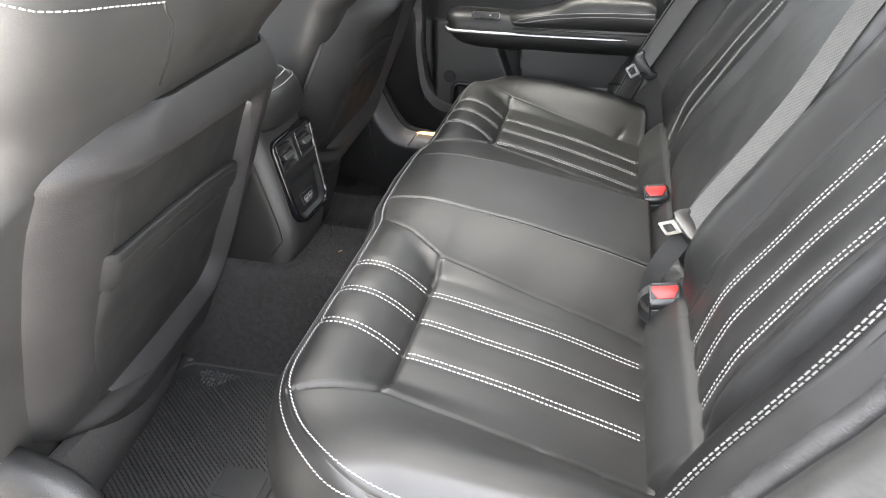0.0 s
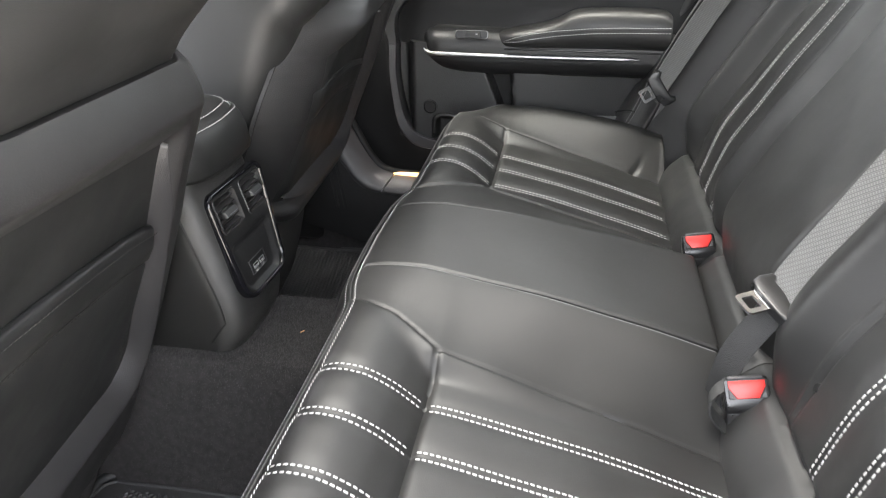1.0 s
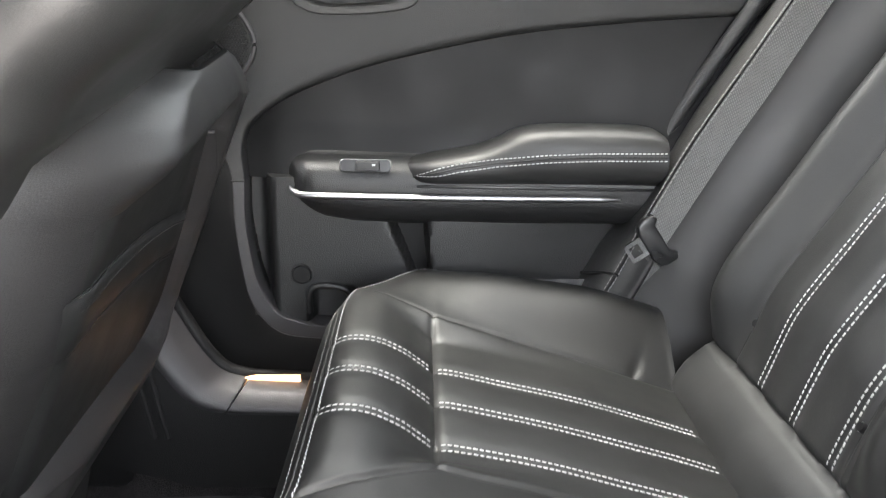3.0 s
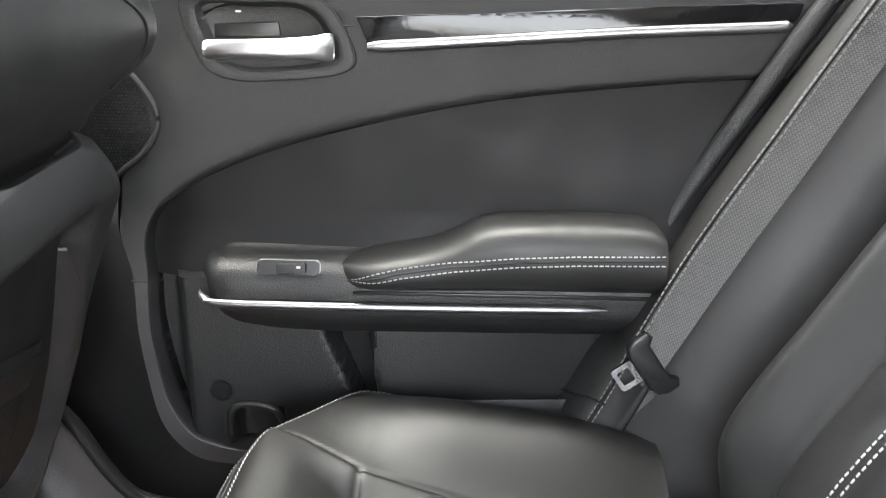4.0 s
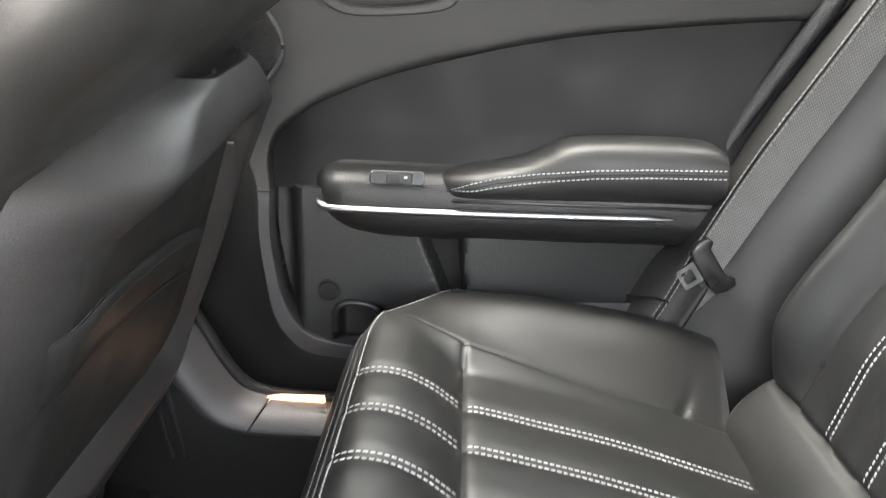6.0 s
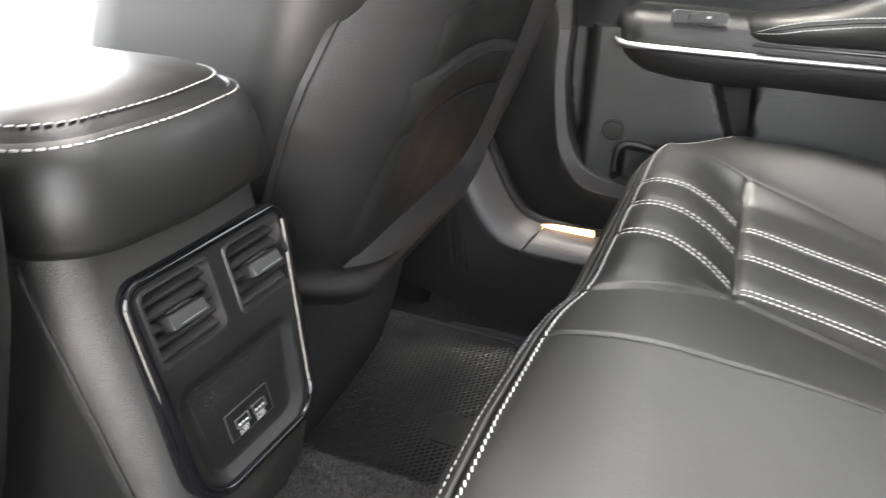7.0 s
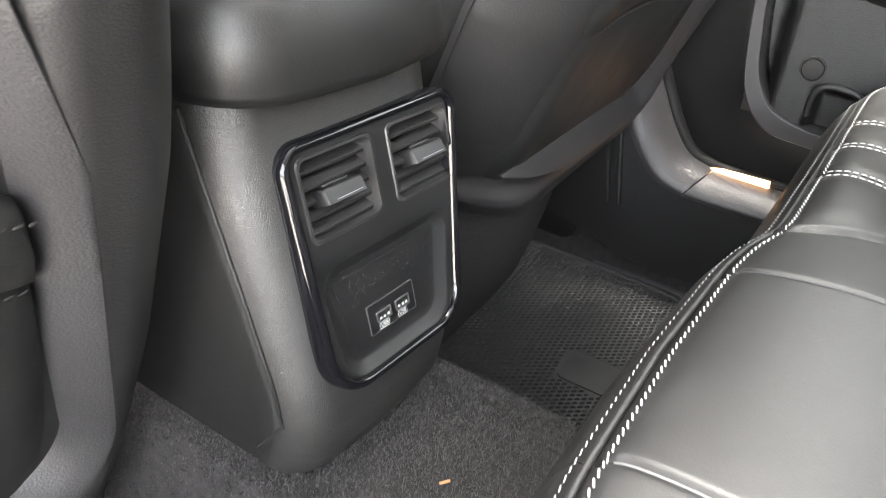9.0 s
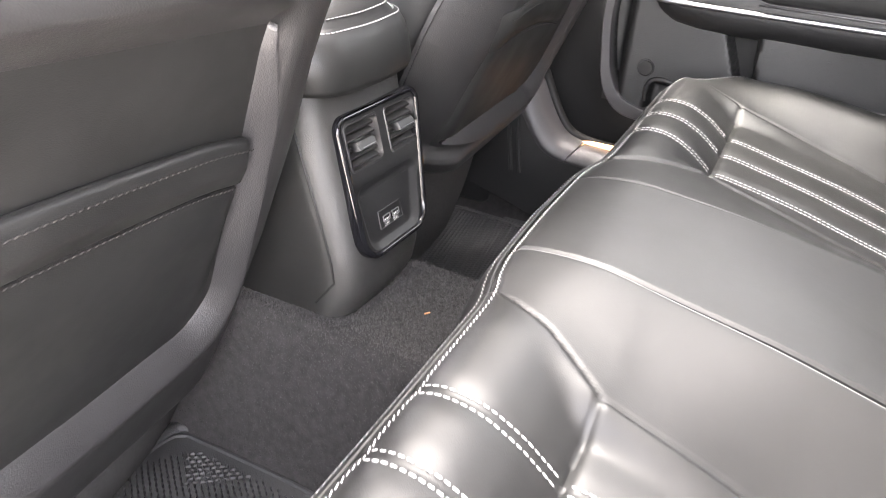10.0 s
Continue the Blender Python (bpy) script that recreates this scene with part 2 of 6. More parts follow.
def even(line, step):
    """Points every step along a line, with their directions."""
    line = np.asarray(line, float)
    d = np.linalg.norm(np.diff(line, axis=0), axis=1)
    s = np.concatenate([[0], np.cumsum(d)])
    n = max(2, int(s[-1] / step))
    at = (np.arange(n) + 0.5) * s[-1] / n
    p = np.stack([np.interp(at, s, line[:, i]) for i in range(3)], 1)
    q = np.stack([np.interp(np.minimum(at + 0.001, s[-1]), s, line[:, i]) - np.interp(np.maximum(at - 0.001, 0), s, line[:, i]) for i in range(3)], 1)
    return p, q / np.maximum(np.linalg.norm(q, axis=1, keepdims=True), 1e-9)


def tube(name, line, r, mat, parent=None, label="", sides=8, closed=False, flat=1.0, up=(0, 0, 1)):
    """A round or flattened cord along a line."""
    L = np.asarray(line, float)
    n = len(L)
    t = np.gradient(L, axis=0)
    if closed:
        t = np.roll(L, -1, 0) - np.roll(L, 1, 0)
    t /= np.maximum(np.linalg.norm(t, axis=1, keepdims=True), 1e-9)
    a = np.cross(t, np.array(up, float))
    a /= np.maximum(np.linalg.norm(a, axis=1, keepdims=True), 1e-9)
    b = np.cross(a, t)
    ang = np.arange(sides) * 2 * np.pi / sides
    rr = np.broadcast_to(np.asarray(r, float), (n,))[:, None, None]
    V = L[:, None] + rr * (np.cos(ang)[None, :, None] * a[:, None] + flat * np.sin(ang)[None, :, None] * b[:, None])
    faces = []
    for i in range(n if closed else n - 1):
        j = (i + 1) % n
        for k in range(sides):
            m = (k + 1) % sides
            faces.append((i * sides + k, i * sides + m, j * sides + m, j * sides + k))
    if not closed:
        faces.append(tuple(range(sides)))
        faces.append(tuple((n - 1) * sides + k for k in reversed(range(sides))))
    return mesh_part(name, V.reshape(-1, 3), faces, mat, parent, label)


def stitching(name, lines, mat, parent, normal, length=0.0042, width=0.0011, step=0.0055, lift=0.0006, label="", slant=0.0):
    """Rows of separate thread stitches, each a small plump grain, joined into one part."""
    rng = np.random.default_rng(len(lines) * 7 + len(name))
    verts, faces = [], []
    shape = [(-1, 0, 0), (-0.75, 0.8, 0), (-0.75, -0.8, 0), (-0.6, 0, 1), (0.75, 0.8, 0), (0.75, -0.8, 0), (0.6, 0, 1), (1, 0, 0)]
    fs = [(0, 3, 1), (0, 2, 3), (1, 3, 6, 4), (3, 2, 5, 6), (4, 6, 7), (6, 5, 7)]
    for line in lines:
        P, D = even(line, step)
        for p, d in zip(P, D):
            nn = np.asarray(normal(p) if callable(normal) else normal, float)
            nn = nn / np.linalg.norm(nn)
            s = np.cross(nn, d)
            s /= max(np.linalg.norm(s), 1e-9)
            d2 = d + s * (slant + rng.normal(0, 0.04))
            d2 /= np.linalg.norm(d2)
            s2 = np.cross(nn, d2)
            l = length * rng.uniform(0.9, 1.06) / 2
            o = len(verts)
            for x, y, z in shape:
                verts.append(p + nn * (lift + z * width * 0.55 - 0.0004) + d2 * x * l + s2 * y * width)
            faces += [tuple(i + o for i in f) for f in fs]
    ob = mesh_part(name, verts, faces, mat, parent, label, True, 80)
    ob["kind"] = "stuff"
    return ob


def slab(name, outline, to3d, depth, mat, parent=None, label="", bevel=0.004, segs=3, angle=40):
    """A flat piece with this outline (2-d points), lifted into place by to3d(u, v, w), depth thick and rounded at the front edge."""
    bm = bmesh.new()
    vs = [bm.verts.new((u, v, 0)) for u, v in outline]
    f = bm.faces.new(vs)
    bm.normal_update()
    if f.normal.z < 0:
        bmesh.ops.reverse_faces(bm, faces=[f])
    r = bmesh.ops.extrude_face_region(bm, geom=[f])
    up = [g for g in r["geom"] if isinstance(g, bmesh.types.BMVert)]
    for v in up:
        v.co.z += depth
    if bevel:
        ups = set(up)
        edges = [e for e in bm.edges if e.verts[0] in ups and e.verts[1] in ups]
        bmesh.ops.bevel(bm, geom=edges, offset=bevel, segments=segs, profile=0.5, affect="EDGES", clamp_overlap=True)
    for v in bm.verts:
        v.co = Vector(to3d(*v.co))
    return part(name, bm, mat, parent, label, True, angle)


def rounded(w, h, r, n=6):
    """A rectangle about the origin with round corners."""
    out = []
    for cx, cy, a0 in ((w / 2 - r, h / 2 - r, 0), (-w / 2 + r, h / 2 - r, 90), (-w / 2 + r, -h / 2 + r, 180), (w / 2 - r, -h / 2 + r, 270)):
        for i in range(n + 1):
            a = radians(a0 + 90 * i / n)
            out.append((cx + r * math.cos(a), cy + r * math.sin(a)))
    return out


def box(name, size, mat, parent, m=Matrix(), bevel=0.003, label="", segs=2):
    bm = bmesh.new()
    bmesh.ops.create_cube(bm, size=1)
    for v in bm.verts:
        v.co = Vector((v.co.x * size[0], v.co.y * size[1], v.co.z * size[2]))
    if bevel:
        bmesh.ops.bevel(bm, geom=bm.edges[:], offset=min(bevel, min(size) * 0.45), segments=segs, profile=0.5, affect="EDGES")
    bm.transform(m)
    return part(name, bm, mat, parent, label)


def curve(x, xs, ys):
    """A smooth curve through the points (xs, ys), read at x."""
    L = smooth_line(np.column_stack([xs, ys, np.zeros(len(xs))]), 40 * len(xs))
    return np.interp(x, L[:, 0], L[:, 1])


def ease(a, b, x):
    u = np.clip((np.asarray(x, float) - a) / (b - a), 0, 1)
    return u * u * (3 - 2 * u)


def bell(x, w):
    return np.exp(-(np.asarray(x, float) / w) ** 2)


# ---- setting ----
def plain(name, size, at, mat, label, category, bevel=0.01, turn=(0, 0, 0)):
    ob = box(name, size, mat, None, pose(*at, *turn), bevel)
    return tagged(ob, label, category, kind="structure")


ground = mesh_part("ground", [(-150, -150, -0.28), (150, -150, -0.28), (150, 150, -0.28), (-150, 150, -0.28)], [(0, 1, 2, 3)], CONCRETE)
tagged(ground, "grey concrete ground outside the car", "ground", kind="structure")


def floor_z(x, y):
    a = np.abs(y)
    tunnel = 0.235 - 0.012 * ease(0.03, 0.1, a) - 0.205 * ease(0.085, 0.135, a)
    under = 0.02 + 0.17 * ease(-0.12, -0.02, x)
    z = np.maximum(tunnel, under)
    return z + 0.14 * ease(0.6, 0.66, a)


gx, gy = np.meshgrid(np.linspace(-1.45, 0.3, 120), np.linspace(-0.66, 0.66, 190), indexing="ij")
floor_carpet = sheet("floor", np.stack([gx, gy, floor_z(gx, gy)], -1), CARPET, None, (0, 0, -0.05))
tagged(floor_carpet, "dark charcoal loop carpet over floor and tunnel", "carpet", kind="structure")

# roof, pillars and outer panels that close the cabin


def roof_z(x, y):
    return 1.13 - 0.08 * (y / 0.58) ** 2 - 0.06 * ((x + 0.1) / 1.0) ** 2


def roof_strip(x0, x1, y0, y1):
    rx, ry = np.meshgrid(np.linspace(x0, x1, 14), np.linspace(y0, y1, 14), indexing="ij")
    ob = sheet("ceiling", np.stack([rx, ry, roof_z(rx, ry)], -1), LINING, None, (0, 0, 0.05))
    return tagged(ob, "pale grey woven headliner", "ceiling", kind="structure")


for strip in ((-0.95, -0.42, -0.58, 0.58), (-0.42, 0.36, -0.58, -0.36), (-0.42, 0.36, 0.36, 0.58), (0.36, 0.95, -0.58, 0.58)):
    roof_strip(*strip)
rx, ry = np.meshgrid(np.linspace(-0.43, 0.37, 10), np.linspace(-0.37, 0.37, 10), indexing="ij")
roof_glass = mesh_part("window_roof", np.stack([rx, ry, roof_z(rx, ry) + 0.03], -1).reshape(-1, 3), [(i * 10 + j, i * 10 + 10 + j, i * 10 + 11 + j, i * 10 + 1 + j) for i in range(9) for j in range(9)], ROOF_GLASS)
tagged(roof_glass, "large tinted glass panel in the roof", "roof window", kind="structure")
plain("wall_rear", (0.05, 1.3, 0.75), (0.92, 0, 0.3), PLASTIC, "black panel behind the rear seat", "wall")
plain("rear_shelf", (0.3, 1.3, 0.03), (0.78, 0, 0.86), CARPET, "black carpeted parcel shelf behind the seat", "shelf")
plain("firewall", (0.06, 1.4, 0.75), (-1.5, 0, 0.3), PLASTIC, "black panel under the windscreen", "wall")
plain("sill_near", (1.25, 0.1, 0.2), (0.1, -0.73, 0.02), PLASTIC, "black plastic sill under the open door", "sill", 0.02)
# sill raised to cover bright ground; door left out to light the lid
plain("sill_far", (1.0, 0.1, 0.42), (-1.0, 0.70, 0.13), PLASTIC, "tall black plastic sill on the far front side, open above for light", "sill", 0.02)
plain("body_side", (1.7, 0.04, 0.55), (-0.35, 0.80, 0.08), PAINT, "dark painted body side under the far doors", "body panel", 0.01)
# unseen door, added to block light and darken reflections on the near seat
plain("rear_door_open", (0.95, 0.08, 0.78), (-0.337, -1.219, 0.46), PLASTIC, "unseen open black rear door, blocking light beside the near seat", "door", 0.03, (0, 0, -75))
plain("front_door_near", (0.9, 0.07, 0.75), (-1.05, -0.735, 0.42), PLASTIC, "black front door panel beside the seat", "door", 0.02)
for sx in (-1, 1):
    plain("pillar", (0.12, 0.06, 0.42), (-0.47, sx * 0.665, 0.95), LINING, "grey pillar trim between the doors", "pillar", 0.02, (sx * 8, 0, 0))
    plain("roof_rail", (1.9, 0.08, 0.06), (0, sx * 0.615, 1.07), LINING, "grey roof rail above the doors", "roof rail", 0.02)
    plain("rear_pillar", (0.25, 0.06, 0.5), (0.8, sx * 0.64, 0.93), LINING, "grey rear pillar trim", "pillar", 0.02, (sx * 8, -35, 0))

# ---- rear seat ----
rear_seat = thing("rear_seat", "black leather rear bench with white double stitching", "car seat", at=(0.1, 0, 0.1))
EDGE_A = [0, 0.10, 0.135, 0.16, 0.30, 0.5, 0.54, 0.58, 0.61, 0.635, 0.65, 0.657, 0.66]
EDGE_X = [-0.121, -0.118, -0.113, -0.104, -0.103, -0.103, -0.094, -0.068, -0.036, -0.004, 0.04, 0.12, 0.29]


EDGE_G = np.linspace(0, 0.66, 661)
EDGE_S = np.convolve(np.pad(np.interp(EDGE_G, EDGE_A, EDGE_X), 30, mode="reflect", reflect_type="odd"), np.hanning(63)[1:-1] / np.hanning(63).sum(), mode="valid")


def edge_x(y):
    return np.interp(np.abs(y), EDGE_G, EDGE_S)


def edge_z(y):
    return np.interp(np.abs(y), [0.48, 0.56, 0.63, 0.66], [0.378, 0.37, 0.362, 0.36])


def inner_seam(x):
    return np.interp(x, [-0.12, -0.106, -0.05, 0, 0.29], [0.15, 0.155, 0.182, 0.216, 0.232])


def outer_seam(x):
    return np.interp(x, [-0.11, -0.09, -0.04, 0.005, 0.29], [0.56, 0.545, 0.522, 0.505, 0.5])


def seam_set(y, near, far):
    """The three channel seams on either side."""
    return [np.where(np.asarray(y) < 0, a, b) for a, b in zip(near, far)]


CUSHION_SEAMS = ((0.286, 0.350, 0.420), (0.270, 0.339, 0.404))
BACK_SEAMS = ((0.308, 0.365, 0.424), (0.258, 0.328, 0.398))


def middle_seam(x):
    return np.interp(x, [-0.12, 0.29], [0.086, 0.111])


def cushion_z(x, y):
    x, y = np.asarray(x, float), np.asarray(y, float)
    a = np.abs(y)
    zi = curve(x, [-0.125, -0.1, -0.08, -0.055, -0.03, -0.012, 0.0, 0.014, 0.05, 0.12, 0.2, 0.285], [0.375, 0.38, 0.385, 0.382, 0.370, 0.3565, 0.3475, 0.3465, 0.3395, 0.323, 0.301, 0.274])
    zs = curve(x, [-0.125, -0.1, -0.06, -0.02, 0.02, 0.06, 0.12, 0.2, 0.285], [0.375, 0.381, 0.3825, 0.373, 0.359, 0.346, 0.3265, 0.3025, 0.274])
    zc = curve(x, [-0.125, -0.1, -0.05, 0.0, 0.1, 0.2, 0.295], [0.374, 0.386, 0.391, 0.386, 0.372, 0.351, 0.328])
    zo = curve(x, [-0.11, -0.07, -0.03, 0.03, 0.1, 0.2, 0.29], [0.366, 0.374, 0.379, 0.381, 0.377, 0.362, 0.338])
    si, so = inner_seam(x), outer_seam(x)
    # the insert sinks between its two bolsters
    zi = zs + (zi - zs) * ease(0, 0.035, a - si) * ease(0, 0.04, so - a)
    # centre panel, inner bolster, insert, outer bolster
    ms = middle_seam(x)
    w1 = ease(-0.2, 1.15, (a - ms) / (si - ms)) * (a > ms)
    z = zc * (1 - w1) + zs * w1
    z = np.where((a > si) & (a < so), zi, z)
    t = np.clip((a - so) / (0.655 - so), 0, 1)
    w2 = ease(-0.1, 0.6, t) * (t > 0)
    z = np.where(a >= so, zs * (1 - w2) + zo * w2, z)
    z -= 0.03 * ease(0.6, 1.0, t) ** 2 * (a > so) * ease(-0.05, 0.05, x)
    ins = (a > si) & (a < so)
    d = np.min([np.abs(a - q) for q in seam_set(y, *CUSHION_SEAMS)], axis=0)
    z += np.where(ins, 0.0022 * (1 - bell(d, 0.012)) - 0.0012 * bell(d, 0.0016), 0)
    z -= 0.0026 * bell(a - si, 0.0024) * ease(-0.125, -0.06, x)
    z -= 0.0026 * bell(a - so, 0.0024) * ease(-0.1, -0.05, x)
    z -= 0.002 * bell(a - middle_seam(x), 0.002)
    z -= np.where(ins, 0.0036 * bell(x, 0.0026), 0)
    # edge roll just behind the piping and small folds
    z -= 0.0035 * bell(x - edge_x(y), 0.006)
    z += 0.0007 * np.sin(37 * x + 5 * y) * np.sin(21 * y - 9 * x) * ease(-0.08, 0, x)
    z -= np.where(a > so, 0.006 * bell((x - 0.235) - 0.55 * (a - 0.5), 0.006) * bell(a - 0.455 - 0.03, 0.035), 0)
    return z


def outline(ys):
    p = np.stack([edge_x(ys), ys], 1)
    t = np.gradient(p, axis=0)
    t /= np.linalg.norm(t, axis=1, keepdims=True)
    return p, np.stack([-t[:, 1], t[:, 0]], 1)


def cushion(name, side, n, label):
    """One of the three cushions: side -1, 0 (the middle one) or 1."""
    us = np.linspace(0, 1, n)
    rows = []
    back = 0.292

    def ys(x):
        m = middle_seam(x)
        return -m + 2 * m * us if side == 0 else side * (m + 0.0004 + (0.659 - m) * us)

    y0 = ys(-0.11)
    p, nrm = outline(y0)
    nrm = nrm * (-1 if side < 0 else 1)
    drop = edge_z(y0) - 0.378
    for out, z in ((0.0, 0.09), (0.010, 0.14), (0.020, 0.2), (0.026, 0.26), (0.027, 0.3), (0.023, 0.335), (0.015, 0.358), (0.007, 0.371)):
        rows.append(np.stack([p[:, 0] + nrm[:, 0] * out, p[:, 1] + nrm[:, 1] * out, z + drop * (z > 0.2)], 1))
    for u in np.linspace(0, 1, 130) ** 1.15:
        x = p[:, 0] + (back - p[:, 0]) * u
        y = ys(x)
        rows.append(np.stack([x, y, cushion_z(x, y)], 1))
    x = np.full(n, back + 0.004)
    rows.append(np.stack([x, ys(x), np.full(n, 0.2)], 1))
    return sheet(name, np.array(rows), LEATHER, rear_seat, (0.004, 0, -0.012), label, 80)


cushion("cushion", -1, 230, "black leather seat cushion with three stitched channels")
cushion("cushion", 0, 110, "flat black leather middle cushion")
cushion("cushion", 1, 230, "black leather seat cushion with three stitched channels")


def on_cushion(pts, lift=0.0):
    pts = np.asarray(pts, float)
    return np.column_stack([pts[:, 0], pts[:, 1], cushion_z(pts[:, 0], pts[:, 1]) + lift])


tip = 0.65 + 0.0094 * np.linspace(0, 1, 90) ** 0.8
yy = np.concatenate([-tip[::-1], np.linspace(-0.649, 0.649, 690), tip])
pp, nn = outline(yy)
ez = np.where(pp[:, 0] > -0.02, np.minimum(edge_z(yy), cushion_z(pp[:, 0], np.sign(yy) * np.minimum(np.abs(yy), 0.655)) + 0.002), edge_z(yy))
tube("piping", np.column_stack([pp[:, 0] - 0.001, pp[:, 1], ez - 0.0015]), 0.0018, LEATHER, rear_seat, "black leather piping along the front edge")
edge_lines = [np.column_stack([pp[:, 0] + nn[:, 0] * o, pp[:, 1] + nn[:, 1] * o, ez - z]) for o, z in ((0.0062, 0.0056),)]
inx = np.column_stack([pp[:, 0] - nn[:, 0] * 0.0048, pp[:, 1] - nn[:, 1] * 0.0048])
edge_lines.append(on_cushion(inx, 0.0006))
stitching("edge_stitching", edge_lines[1:], THREAD, rear_seat, (0, 0, 1), length=0.0054, width=0.0006, step=0.0055, lift=0.0008, label="white thread along the seat edge", slant=0.3)


def edge_normal(p):
    k = int(np.argmin((pp[:, 0] - p[0]) ** 2 + (pp[:, 1] - p[1]) ** 2))
    return (0.7 * nn[k, 0], 0.7 * nn[k, 1], 0.7)


stitching("edge_stitching", edge_lines[:1], THREAD, rear_seat, edge_normal, length=0.0054, width=0.0006, step=0.0055, lift=0.0008, label="white thread along the seat edge", slant=0.3)

for side in (-1, 1):
    lines = []
    for s in CUSHION_SEAMS[(side + 1) // 2]:
        for off in (-0.0042, 0.0042):
            xs = np.linspace(0.004, 0.278, 60)
            lines.append(on_cushion(np.column_stack([xs, np.full(60, side * (s + off))]), 0.0004))
            xs = np.linspace(-0.097, -0.004, 30)
            lines.append(on_cushion(np.column_stack([xs, side * (s + off) + 0 * xs]), 0.0004))
    stitching("channel_stitching", lines, THREAD, rear_seat, (0.15, 0, 1), length=0.0045, width=0.0014, step=0.0055, label="white double rows of thread on the cushion")
xs = np.linspace(-0.11, 0.288, 90)
for side in (-1, 1):
    line = on_cushion(np.column_stack([xs, side * (middle_seam(xs) + 0.0012)]), -0.0001)
    tube("seam_cord", line, 0.0008, GREY_THREAD if side < 0 else LEATHER, rear_seat, "pale grey seam beside the middle cushion" if side < 0 else "", 6)

# backrest
BACK_X = [0.286, 0.293, 0.306, 0.322, 0.331, 0.334, 0.348, 0.364, 0.408, 0.473, 0.60, 0.66]
BACK_Z = [0.20, 0.262, 0.302, 0.326, 0.334, 0.338, 0.387, 0.43, 0.509, 0.618, 0.83, 0.93]
bs = smooth_line(np.column_stack([BACK_X, BACK_Z, np.zeros(len(BACK_X))]), 260)
BP = bs[:, :2]
BL = np.concatenate([[0], np.cumsum(np.linalg.norm(np.diff(BP, axis=0), axis=1))])
SEAT_TOP = BL[-1]
PAD_S = float(np.interp(0.334, BP[:, 1], BL))


def back_point(s, y):
    """A point of the backrest at the length s up its profile and the place y across."""
    s, y = np.asarray(s, float), np.asarray(y, float)
    x, z = np.interp(s, BL, BP[:, 0]), np.interp(s, BL, BP[:, 1])
    a = np.abs(y)
    up = ease(PAD_S - 0.02, PAD_S + 0.07, s)
    wide = np.where(y < 0, 0.452, 0.455) + np.where(y < 0, -0.01, 0.0) * ease(PAD_S, PAD_S + 0.3, s)
    swell = np.where(y < 0, 0.016, 0.034)
    crest = np.where(y < 0, 0.03, 0.05)
    d = swell * ease(wide, wide + crest, a) * up - np.where(y < 0, 0.09, 0.06) * ease(wide + crest + 0.003, wide + crest + 0.055, a)
    d = d + 0.03 * (1 - ease(0.19, 0.245, a)) * up - 0.012 * (1 - ease(0.14, 0.19, a))
    d = d - 0.018 * bell(a - 0.128, 0.008) * up + 0.014 * (1 - ease(0.105, 0.128, a))
    ins = (a > 0.235) & (a < wide) & (s > PAD_S)
    dd = np.min([np.abs(a - q) for q in seam_set(y, *BACK_SEAMS)], axis=0)
    d = d + np.where(ins, 0.0025 * (1 - bell(dd, 0.012)) - 0.0012 * bell(dd, 0.0016), 0)
    d = d - 0.006 * bell(s - PAD_S, 0.005) * (a < 0.52) - 0.004 * bell(a - wide, 0.004) * up - 0.004 * bell(a - 0.243, 0.004) * up
    d = d + 0.012 * np.sin(np.pi * np.clip(s / PAD_S, 0, 1)) * (a < 0.53)
    d = d + 0.0012 * np.sin(31 * s + 7 * y) * np.sin(17 * y - 11 * s)
    return np.stack([x - 0.93 * d, y + 0 * x, z + 0.36 * d], -1)


def backrest(name, y0, y1, n, label):
    S, Y = np.meshgrid(np.concatenate([np.linspace(0, PAD_S + 0.05, 60), np.linspace(PAD_S + 0.055, SEAT_TOP, 90)]), np.linspace(y0, y1, n), indexing="ij")
    return sheet(name, back_point(S, Y), LEATHER_SOFT, rear_seat, (0.06, 0, -0.02), label, 80)


backrest("backrest", -0.54, -0.1285, 190, "black leather backrest with white double stitched channels")
backrest("backrest", -0.1275, 0.1275, 90, "plain black leather middle backrest")
backrest("backrest", 0.1285, 0.62, 190, "black leather backrest with white double stitched channels")
for side in (-1, 1):
    lines = []
    for q in BACK_SEAMS[(side + 1) // 2]:
        for off in (-0.0042, 0.0042):
            s = np.linspace(PAD_S + 0.006, SEAT_TOP - 0.05, 120)
            P = back_point(s, np.full(120, side * (q + off)))
            P[:, 0] -= 0.0004
            lines.append(P)
    stitching("channel_stitching", lines, THREAD, rear_seat, (-0.88, 0, 0.47), length=0.0047, width=0.0015, step=0.0060, label="white double rows of thread up the backrest")
    for q in (0.247, 0.452):
        p = back_point(PAD_S + 0.055, side * q)
        bm = bmesh.new()
        bmesh.ops.create_cone(bm, cap_ends=True, segments=20, radius1=0.0055, radius2=0.004, depth=0.004, matrix=look(p, p + np.array((-0.9, 0, 0.4))) @ pose(0, 0, 0, 180))
        part("fixing_button", bm, SMOOTH, rear_seat, "small round black fixing button")


# ---- belts and buckles ----
def ribbon(name, centres, across, width, mat, parent, thick=0.0012, label=""):
    C = np.asarray(centres, float)
    A = np.asarray(across, float)
    A = A / np.linalg.norm(A, axis=1, keepdims=True)
    t = np.gradient(C, axis=0)
    nrm = np.cross(t, A)
    nrm /= np.linalg.norm(nrm, axis=1, keepdims=True)
    us = np.linspace(-0.5, 0.5, 9)
    P = C[:, None] + us[None, :, None] * width * A[:, None]
    return sheet(name, P, mat, parent, nrm[:, None, :] * thick, label, 60)


